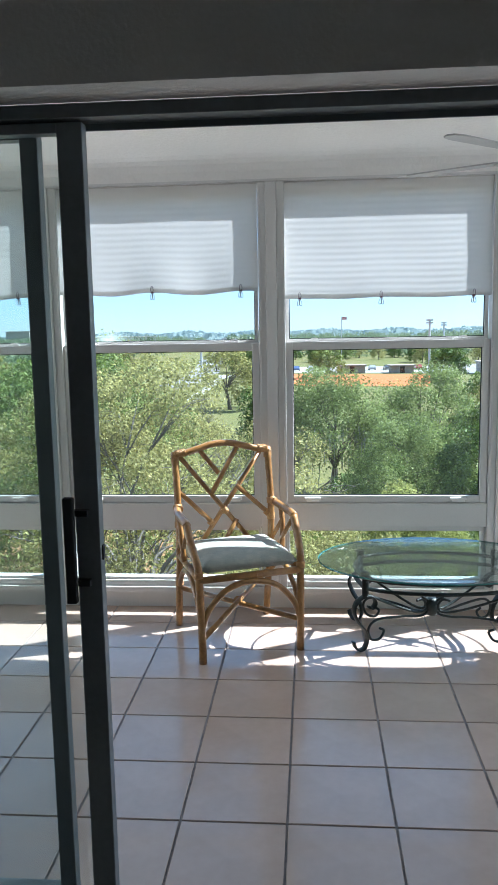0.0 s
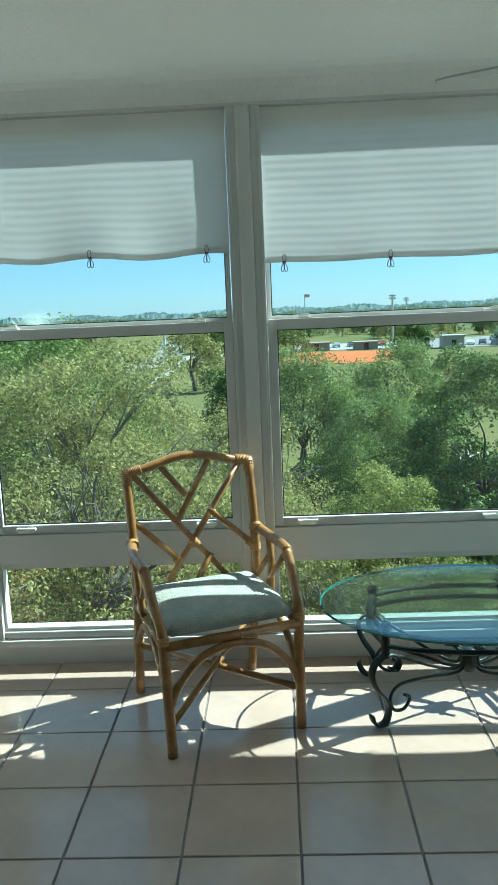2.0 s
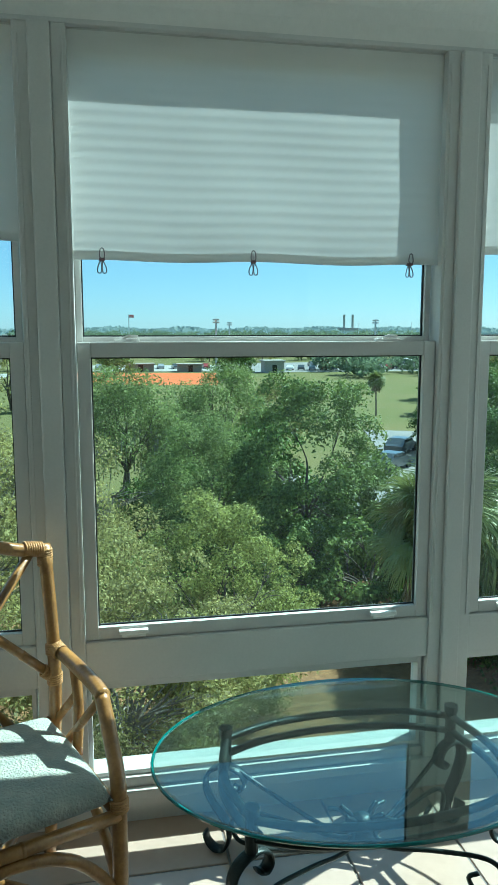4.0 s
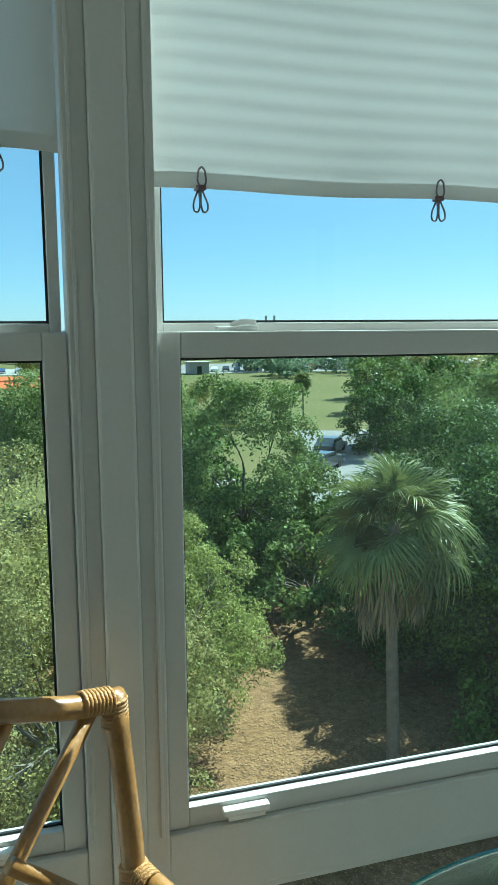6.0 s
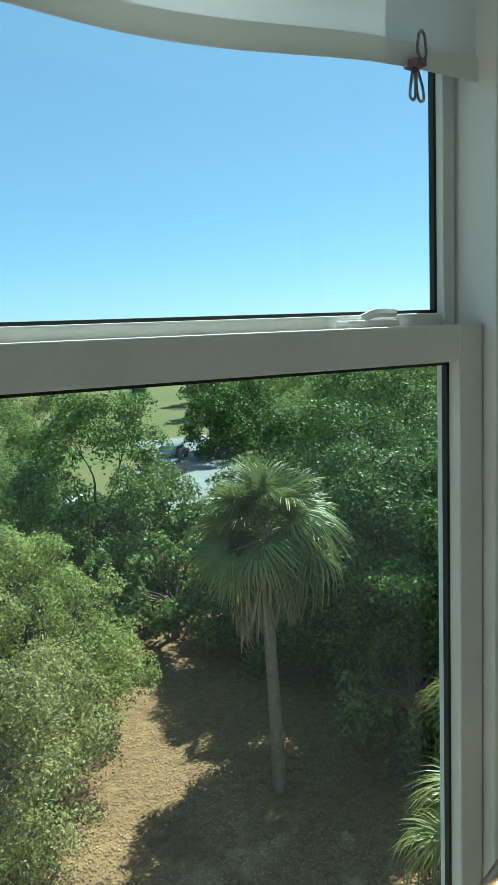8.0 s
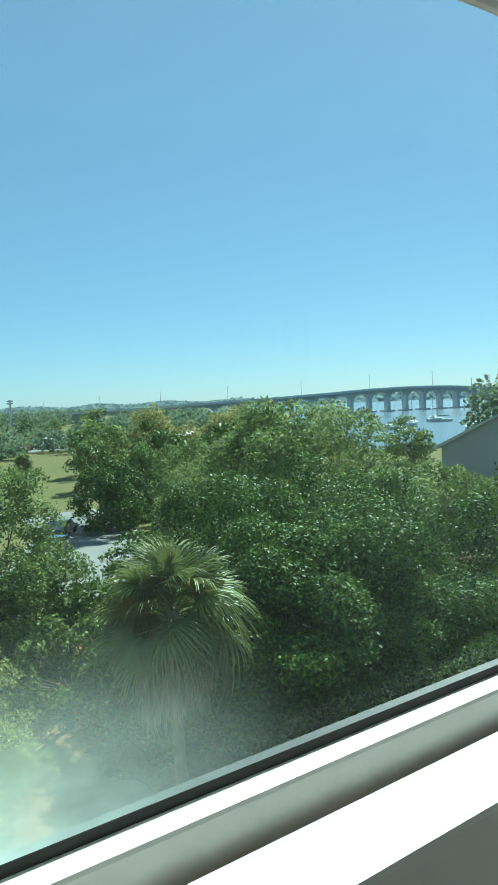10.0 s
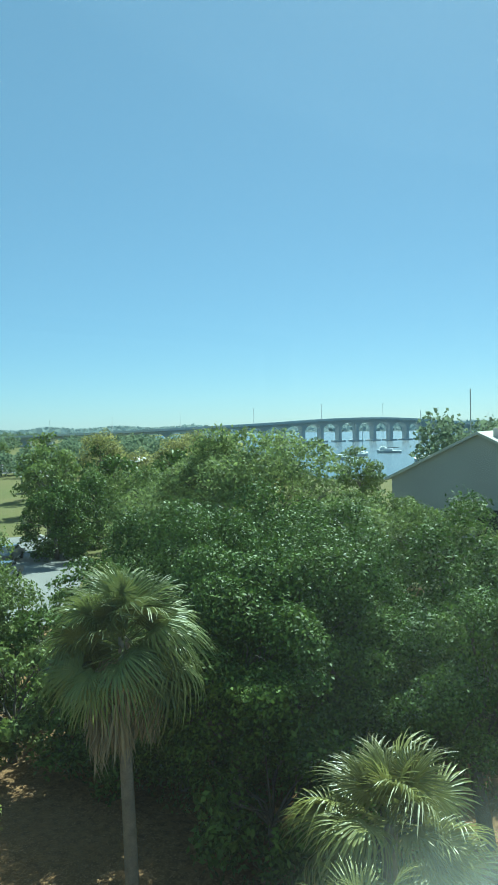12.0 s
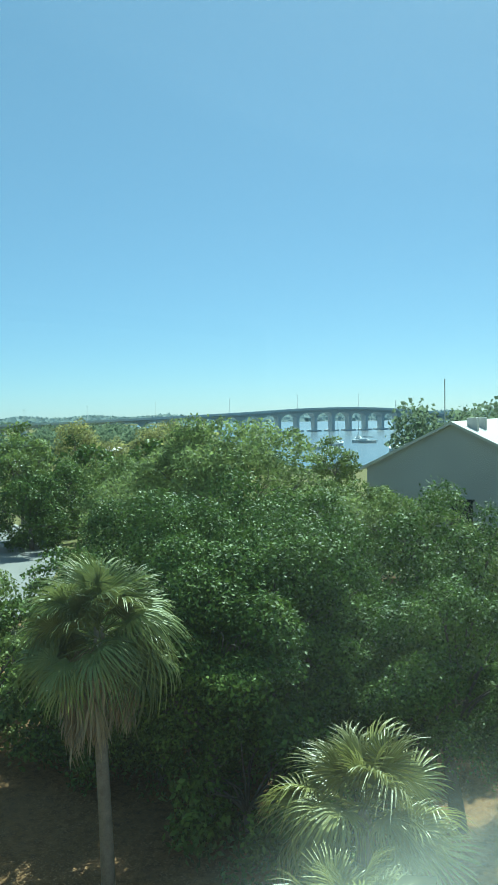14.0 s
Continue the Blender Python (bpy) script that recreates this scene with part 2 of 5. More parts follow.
setting("wall_door", dw, M_WALL, "backlit painted wall with a wide sliding-door opening", "wall")
setting("wall_inner", boxes((-3.6, -3.4, -6.8, YD, -0.10, 2.44), (3.4, 3.6, -6.8, YD, -0.10, 2.44), (-3.4, 3.4, -6.8, -6.6, -0.10, 2.44)), M_WALL,
        "dim painted walls of the inner room", "wall")

# fascia above the windows, with a soft cove under the ceiling
bm = boxes((X0, X1, 0.872, 0.965, 2.262, CEIL - 0.001), bevel=0.004)
setting("wall_north", bm, M_WHITE, "white band between the windows and the ceiling", "wall")
bm = bmesh.new()
prof = [(0.872, CEIL - 0.095), (0.862, CEIL - 0.055), (0.838, CEIL - 0.022), (0.800, CEIL - 0.006), (0.740, CEIL - 0.0003), (0.740, CEIL + 0.002), (0.8755, CEIL + 0.002), (0.8755, CEIL - 0.095)]
va = [bm.verts.new((X0, y, z)) for y, z in prof]
vb = [bm.verts.new((X1, y, z)) for y, z in prof]
for i in range(len(prof)):
    j = (i + 1) % len(prof)
    bm.faces.new((va[i], va[j], vb[j], vb[i]))
setting("trim", bm, M_CEIL, "rounded plaster cove between wall and ceiling", "trim")
# stepped sill along the floor
bm = boxes((X0, X1, 0.905, 1.06, -0.09, 0.094), (X0, X1, 0.862, 1.06, 0.0945, 0.126), bevel=0.004)
setting("baseboard", bm, M_WHITE, "white stepped sill ledge below the windows", "sill")


# ---- windows ----
def build_window():
    w = thing("window_1", "white aluminium single-hung window above a fixed lower pane", "window", "window wall", "structure")
    bm = bmesh.new()
    lo, hi = -0.0375, GW + 0.0375
    # jambs, transom, head and sill of the fixed frame
    box(bm, lo - 0.040, lo - 0.001, 0.868, 0.950, 0.127, 2.2615, 0.003)
    box(bm, hi + 0.001, hi + 0.040, 0.868, 0.950, 0.127, 2.2615, 0.003)
    box(bm, lo - 0.001, hi + 0.001, 0.874, 0.965, 0.466, 0.593, 0.004)
    box(bm, lo - 0.001, hi + 0.001, 0.882, 0.966, 0.127, 0.158, 0.003)
    box(bm, lo - 0.001, hi + 0.001, 0.912, 0.952, 2.235, 2.2615, 0.003)
    # raised bead lines along the jambs
    for x in (lo - 0.013, hi + 0.013):
        box(bm, x - 0.003, x + 0.003, 0.8645, 0.870, 0.60, 2.23, 0.001)
    part("window_frame", bm, M_WHITE, w)
    bm = bmesh.new()
    ring(bm, 0.0, GW, 0.632, 1.410, 0.0365, 0.885, 0.923, 0.003, top=0.042, bottom=0.0375)
    ls = part("lower_sash", bm, M_WHITE, w)
    bm = bmesh.new()
    ring(bm, 0.004, GW - 0.004, 0.636, 1.406, 0.007, 0.902, 0.910, 0.0)
    part("gasket", bm, M_BLACK, ls, "black rubber glazing strip")
    bm = bmesh.new()
    ring(bm, -0.020, GW + 0.014, 1.466, 2.205, 0.018, 0.925, 0.949, 0.002, top=0.03, bottom=0.030)
    us = part("upper_sash", bm, M_WHITE, w)
    bm = bmesh.new()
    ring(bm, -0.016, GW + 0.010, 1.470, 2.201, 0.006, 0.936, 0.944, 0.0)
    part("gasket", bm, M_BLACK, us, "black rubber glazing strip")
    bm = bmesh.new()
    ring(bm, -0.026, GW + 0.018, 0.173, 0.438, 0.0125, 0.895, 0.95, 0.002, top=0.027, bottom=0.014)
    part("fixed_frame", bm, M_WHITE, w)
    for nm, x0, x1, z0, z1, y in (("pane", 0.0, GW, 0.632, 1.410, 0.906), ("pane", -0.018, GW + 0.012, 1.468, 2.203, 0.940), ("pane", -0.024, GW + 0.016, 0.175, 0.436, 0.925)):
        p = part(nm, boxes((x0, x1, y - 0.0015, y + 0.0015, z0, z1)), M_PANE, w)
        p.visible_shadow = False
    for x in (0.10, GW - 0.11):
        bm = bmesh.new()
        box(bm, x - 0.042, x + 0.042, 0.868, 0.886, 0.612, 0.624, 0.003)
        box(bm, x - 0.034, x + 0.034, 0.868, 0.873, 0.603, 0.6125, 0.002)
        part("lift_handle", bm, M_HANDLE, w, "small white sash lift")
        bm = bmesh.new()
        box(bm, x - 0.035, x + 0.035, 0.897, 0.920, 1.4525, 1.4600, 0.002)
        tube(bm, [(x - 0.012, 0.906, 1.461), (x + 0.006, 0.903, 1.467), (x + 0.030, 0.900, 1.466)], 0.005, sides=6)
        part("sash_lock", bm, M_HANDLE, w, "white sash lock on the meeting rail")
    return w


win = build_window()
win.matrix_basis = pose(WIN0 - 3 * PITCH, 0, 0)
for k in range(-2, 3):
    ob = copy_thing(win, pose(WIN0 + k * PITCH, 0, 0))
    ob.name = "window_%d" % (k + 4)
# an added veil low on one upper pane, painting a pale reflection in the glass
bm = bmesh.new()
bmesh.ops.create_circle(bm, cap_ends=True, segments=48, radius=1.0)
film = part("dust_film", bm, M_VEIL, bpy.data.objects["window_3"], "pale painted reflection low on the pane")
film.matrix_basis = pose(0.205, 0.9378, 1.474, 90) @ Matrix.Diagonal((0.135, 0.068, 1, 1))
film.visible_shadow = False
for k in range(-3, 4):
    x = WIN0 + k * PITCH
    a, b = (x - 0.1355, x - 0.0785) if k < 3 else (x - 0.1355, x - 0.0560)
    if k == -3:
        a = X0 + 0.001
    bm = boxes((a, b, 0.852, 0.97, 0.127, 2.2612), bevel=0.005)
    setting("mullion", bm, M_WHITE, "white square post between two windows", "mullion")


# ---- roller shades and their clips ----
def shade_mesh(width, drop, seed, ripple, sag):
    rnd = random.Random(seed)
    nx, nz = 60, 90
    bm = bmesh.new()
    ph = [rnd.uniform(0, 6.28) for _ in range(6)]
    grid = []
    for j in range(nz + 1):
        v = j / nz
        row = []
        for i in range(nx + 1):
            u = i / nx
            x = u * width
            low = v ** 2
            y = 0.004 * math.sin(5 * u + ph[0]) * low + 0.0009 * ripple * math.sin(2 * math.pi * drop * v / 0.031 + 0.4 * math.sin(3 * u + ph[1]))
            dip = 0.0
            for c0, c1 in ((-0.35, 0.07), (0.07, 0.49), (0.49, 0.955), (0.955, 1.30)):
                if c0 <= u < c1:
                    dip = math.sin(math.pi * (u - c0) / (c1 - c0)) ** 2
            y -= sag * v ** 3 * (0.020 * dip + 0.006 * math.sin(17 * u + ph[3]))
            y += 0.004 * noise.noise((u * 4, v * 3, seed)) * (0.3 + v)
            z = -v * drop - sag * low * (0.020 * dip + 0.003 * math.cos(13 * u + ph[5]))
            row.append(bm.verts.new((x, y, z)))
        grid.append(row)
    for j in range(nz):
        for i in range(nx):
            bm.faces.new((grid[j][i], grid[j][i + 1], grid[j + 1][i + 1], grid[j + 1][i]))
    # hem
    last = grid[-1]
    lows = [bm.verts.new(v.co + Vector((0, -0.003, 0))) for v in last]
    tops = [bm.verts.new(v.co + Vector((0, -0.004, 0.024))) for v in last]
    for i in range(nx):
        bm.faces.new((tops[i], tops[i + 1], lows[i + 1], lows[i]))
        bm.faces.new((lows[i], lows[i + 1], last[i + 1], last[i]))
    return bm


M_SHADE = material("white_shade_fabric", (0.80, 0.80, 0.78), 0.9, vary=0.03, scale=3, bump=0.05, bump_scale=400, transmit=0.29)


def clip_thing():
    c = thing("clip", "small wire bulldog clip on the hem of a shade", "clip", "shade clips")
    bm = tubes(([(-0.005, 0.004, 0.024), (-0.007, 0.004, 0.008), (-0.004, 0.003, 0.0)], 0.0016), ([(0.005, 0.004, 0.024), (0.007, 0.004, 0.008), (0.004, 0.003, 0.0)], 0.0016), sides=6)
    tube(bm, [(-0.005, 0.004, 0.024), (0.0, 0.004, 0.028), (0.005, 0.004, 0.024)], 0.0016, sides=6)
    bmesh.ops.translate(bm, verts=bm.verts[:], vec=(0, -0.015, 0))
    part("upper_wire", bm, M_CLIP, c)
    part("grip", boxes((-0.0075, 0.0075, -0.012, 0.008, -0.006, 0.002), bevel=0.002), M_CLIPRED, c, "dull dark metal jaw")
    for s in (-1, 1):
        pts = [(0.003 * s, -0.002, -0.004), (0.012 * s, -0.004 + 0.002 * s, -0.024), (0.011 * s, -0.004, -0.036), (0.004 * s, -0.004, -0.038), (0.001 * s, -0.003, -0.026), (0.002 * s, -0.002, -0.004)]
        part("lower_wire", tubes((pts, 0.0016), sides=6), M_CLIP, c)
    return c


clip0 = None
# width, drop and hem of each shade, by window
for k, drop, ripple, sag in ((-2, 0.55, 0.5, 0.6), (-1, 0.535, 0.35, 1.0), (0, 0.583, 0.55, 0.25), (1, 0.55, 0.5, 0.3), (2, 0.55, 0.6, 0.4), (-3, 0.55, 0.5, 0.5)):
    gx = WIN0 + k * PITCH
    s = thing("roller_shade", "white fabric roller shade half lowered over a window", "shade", "window shades", at=pose(gx - 0.038, 0.893, 2.256))
    part("fabric", shade_mesh(1.048, drop, 11 + k, ripple, sag), M_SHADE, s, smooth=True)
    part("roller", tubes(([(0.002, 0.010, 0.003), (1.046, 0.010, 0.003)], 0.009), sides=10), M_WHITE, s)
    for cx in (0.070, 0.49, 0.955):
        m = pose(gx - 0.033 + cx + 0.004 * k, 0.893, 2.256 - drop + 0.003, 0, 0, 10 * math.sin(cx * 9 + k))
        if clip0 is None:
            clip0 = clip_thing()
            clip0.matrix_basis = m
        else:
            copy_thing(clip0, m)


# ---- sliding door ----
setting("door_frame", boxes((DX0, DX1, -1.50, -1.385, 1.968, 1.9975), (DX0, DX0 + 0.05, -1.50, -1.385, 0.003, 1.967), (DX1 - 0.05, DX1, -1.50, -1.385, 0.003, 1.967),
                            (DX0 + 0.05, DX1 - 0.05, -1.50, -1.385, 0.003, 0.020), (DX0 + 0.051, DX1 - 0.051, -1.447, -1.441, 1.952, 1.9675), bevel=0.002), M_BRONZE,
        "dark bronze sliding door track and frame", "door frame")


def sliding_panel(name, x0, x1, y, handle, stile):
    d = thing(name, "open sliding glass door panel in a dark bronze frame", "door", "sliding door", "structure")
    bm = bmesh.new()
    box(bm, x0, x0 + stile, y - 0.018, y + 0.018, 0.022, 1.964, 0.003)
    box(bm, x1 - stile, x1, y - 0.018, y + 0.018, 0.022, 1.964, 0.003)
    box(bm, x0 + stile, x1 - stile, y - 0.017, y + 0.017, 1.942, 1.964, 0.002)
    box(bm, x0 + stile, x1 - stile, y - 0.017, y + 0.017, 0.022, 0.10, 0.002)
    part("door_leaf_frame", bm, M_BRONZE, d)
    p = part("pane", boxes((x0 + stile, x1 - stile, y - 0.003, y + 0.003, 0.10, 1.942)), M_DOORGLASS, d)
    p.visible_shadow = False
    if handle:
        hx = x1 - 0.062
        bm = boxes((hx - 0.013, hx + 0.011, y - 0.055, y - 0.036, 0.892, 1.142), bevel=0.004)
        box(bm, hx - 0.004, hx + 0.040, y - 0.040, y - 0.019, 1.096, 1.110, 0.002)
        box(bm, hx - 0.004, hx + 0.040, y - 0.040, y - 0.019, 0.930, 0.944, 0.002)
        part("door_handle", bm, M_BLACK, d, "black pull bar")
        part("latch", boxes((x1 - 0.0005, x1 + 0.004, y - 0.008, y + 0.008, 0.985, 1.02), bevel=0.001), M_BLACK, d)
    return d


sliding_panel("door_1", -1.36, -0.409, -1.465, True, 0.057)
sliding_panel("door_2", -1.55, -0.525, -1.420, False, 0.041)


# ---- rattan armchair ----
def rattan_chair(at):
    c = thing("rattan_armchair", "honey rattan armchair with lattice back and pale blue-green cushion", "chair", at=at)
    R = 0.0165

    def bar(name, pts, r=R, curve=True, label=""):
        bm = bmesh.new()
        tube(bm, pts, r, sides=10, steps=5, curve=curve)
        # faint cane nodes along the pole
        path = [Vector(q) for q in pts]
        for a, b in zip(path, path[1:]):
            if (b - a).length > 0.16 and len(pts) == 2:
                q = a.lerp(b, 0.55)
                d = (b - a).normalized() * 0.004
                tube(bm, [q - d, q, q + d], r * 1.07, sides=10, curve=False)
        return part(name, bm, M_RATTAN, c, label, smooth=True)

    def wrap(p, d, r=R, length=0.035):
        """Split-cane binding: a stack of thin coils round a pole at p, along d."""
        p, d = Vector(p), Vector(d).normalized()
        bm = bmesh.new()
        n = max(3, int(length / 0.006))
        a = d.orthogonal().normalized()
        b = d.cross(a)
        turns = n * 10
        coil = []
        for i in range(turns + 1):
            w = 2 * math.pi * i / 10
            coil.append(p + d * ((i / turns - 0.5) * length) + (a * math.cos(w) + b * math.sin(w)) * (r * 1.04))
        tube(bm, coil, 0.0034, sides=5, curve=False)
        part("cane_wrapping", bm, M_WRAP, c, smooth=True)

    for s in (-1, 1):
        bar("rear_leg", [(0.240 * s, 0.252, 0.0), (0.241 * s, 0.212, 0.22), (0.243 * s, 0.172, 0.44), (0.245 * s, 0.168, 0.65), (0.245 * s, 0.214, 0.915)], 0.018)
        bar("front_leg", [(0.240 * s, -0.255, 0.0), (0.243 * s, -0.252, 0.22), (0.248 * s, -0.240, 0.42), (0.252 * s, -0.228, 0.470), (0.262 * s, -0.165, 0.545), (0.267 * s, -0.105, 0.622)], 0.0185)
        bar("armrest", [(0.246 * s, 0.168, 0.646), (0.256 * s, 0.135, 0.641), (0.266 * s, 0.060, 0.632), (0.268 * s, -0.060, 0.628), (0.267 * s, -0.118, 0.620)], 0.019)
        bar("arm_support", [(0.264 * s, 0.070, 0.640), (0.262 * s, 0.040, 0.54), (0.252 * s, 0.030, 0.405)], 0.014)
        bar("arm_brace", [(0.247 * s, 0.168, 0.440), (0.258 * s, 0.045, 0.560)], 0.011)
        bar("arm_brace", [(0.250 * s, 0.10, 0.410), (0.260 * s, -0.10, 0.600)], 0.011)
        bar("side_rail", [(0.242 * s, 0.180, 0.395), (0.246 * s, -0.245, 0.395)], 0.0165)
        bar("side_arch", [(0.241 * s, -0.250, 0.165), (0.243 * s, -0.19, 0.27), (0.244 * s, -0.06, 0.352), (0.244 * s, 0.06, 0.352), (0.243 * s, 0.15, 0.29), (0.241 * s, 0.211, 0.225)], 0.0135)
        wrap((0.245 * s, 0.212, 0.885), (0, 0.05, 1), 0.018, 0.045)
        wrap((0.245 * s, 0.168, 0.645), (0, 0.1, 1), 0.019, 0.03)
        wrap((0.245 * s, 0.167, 0.560), (0, 0, 1), 0.018, 0.03)
        wrap((0.250 * s, 0.150, 0.644), (0.1, -1, -0.1), 0.019, 0.04)
        wrap((0.248 * s, -0.243, 0.415), (0, 0.1, 1), 0.0185, 0.03)
        wrap((0.241 * s, 0.207, 0.245), (0, 0, 1), 0.018, 0.03)
    y = 0.211

    def back(z):
        """The reclined plane of the backrest."""
        return 0.167 + 0.045 * max(0.0, (z - 0.58) / 0.33) ** 1.3

    bar("top_rail", [(-0.258, y + 0.004, 0.903), (-0.190, y, 0.912), (-0.120, y, 0.930), (-0.055, y, 0.947), (0.0, y, 0.951), (0.055, y, 0.947), (0.120, y, 0.930), (0.190, y, 0.912), (0.258, y + 0.004, 0.903)], 0.0175)
    wrap((-0.215, y, 0.911), (1, 0, 0.15), 0.0175, 0.05)
    wrap((0.215, y, 0.911), (1, 0, -0.15), 0.0175, 0.05)
    for a, b in (((-0.222, 0.895), (0.125, 0.452)), ((0.205, 0.902), (-0.130, 0.452)), ((-0.118, 0.922), (-0.025, 0.800)), ((0.085, 0.934), (-0.068, 0.698)),
                 ((-0.243, 0.730), (-0.078, 0.560)), ((0.063, 0.735), (0.243, 0.565)), ((0.060, 0.560), (-0.005, 0.452))):
        bar("lattice_bar", [(a[0], back(a[1]), a[1]), (b[0], back(b[1]), b[1])], 0.0125)
    wrap((-0.005, back(0.613), 0.613), (0.6, 0, -0.75), 0.016, 0.03)
    wrap((-0.078, back(0.555), 0.555), (0.6, 0, -0.6), 0.014, 0.02)
    wrap((0.225, back(0.58), 0.580), (0.7, 0, -0.6), 0.014, 0.03)
    bar("back_rail", [(-0.243, 0.171, 0.440), (0.243, 0.171, 0.440)], 0.014)
    bar("rear_seat_rail", [(-0.242, 0.178, 0.395), (0.242, 0.178, 0.395)])
    bar("front_seat_rail", [(-0.246, -0.245, 0.392), (0.246, -0.245, 0.392)], 0.0165)
    bar("front_arch", [(-0.241, -0.252, 0.160), (-0.205, -0.252, 0.250), (-0.120, -0.252, 0.335), (0.0, -0.252, 0.365), (0.120, -0.252, 0.335), (0.205, -0.252, 0.250), (0.241, -0.252, 0.160)], 0.0145)
    bar("stretcher", [(-0.238, -0.245, 0.110), (0.238, 0.203, 0.265)], 0.013)
    bar("stretcher", [(-0.238, 0.213, 0.215), (0.238, -0.245, 0.150)], 0.013)
    wrap((0.0, 0.0, 0.186), (0.5, 0.5, 0.15), 0.014, 0.035)
    # cushion: domed pad with a rounded rim
    bm = bmesh.new()
    n = 28
    top = [[None] * (n + 1) for _ in range(n + 1)]
    bot = [[None] * (n + 1) for _ in range(n + 1)]
    for j in range(n + 1):
        for i in range(n + 1):
            u, v = 2 * i / n - 1, 2 * j / n - 1
            edge = max(abs(u), abs(v))
            rnd = (1 - edge ** 5)
            x = 0.238 * u * (1 - 0.03 * v * v)
            yy = 0.216 * v * (1 - 0.03 * u * u) - 0.040
            lump = 0.003 * noise.noise((u * 2.2, v * 2.2, 4.0))
            top[j][i] = bm.verts.new((x, yy, 0.436 + 0.058 * max(rnd, 0) ** 0.55 * (1 - 0.22 * (u * u + v * v) / 2) + lump))
            bot[j][i] = bm.verts.new((x * 0.985, yy * 0.985, 0.436 - 0.026 * max(rnd, 0) ** 0.4))
    for j in range(n):
        for i in range(n):
            bm.faces.new((top[j][i], top[j][i + 1], top[j + 1][i + 1], top[j + 1][i]))
            bm.faces.new((bot[j + 1][i], bot[j + 1][i + 1], bot[j][i + 1], bot[j][i]))
    bmesh.ops.remove_doubles(bm, verts=bm.verts[:], dist=0.0002)
    for e in range(n):
        for t, b in (((0, e), (0, e + 1)), ((n, e), (n, e + 1)), ((e, 0), (e + 1, 0)), ((e, n), (e + 1, n))):
            q = [top[t[0]][t[1]], top[b[0]][b[1]], bot[b[0]][b[1]], bot[t[0]][t[1]]]
            if all(v.is_valid for v in q) and len(set(q)) == 4:
                try:
                    bm.faces.new(q)
                except ValueError:
                    pass
    part("cushion", bm, M_CUSHION, c, "pale blue-green woven cushion", smooth=True)
    return c


M_CUSHION = material("blue_green_weave", (0.46, 0.465, 0.395), 0.95, second=(0.31, 0.345, 0.31), scale=24, bump=0.9, bump_scale=170, sheen=0.2)
rattan_chair(pose(-0.294, 0.487, 0, 0, 0, 22.1))


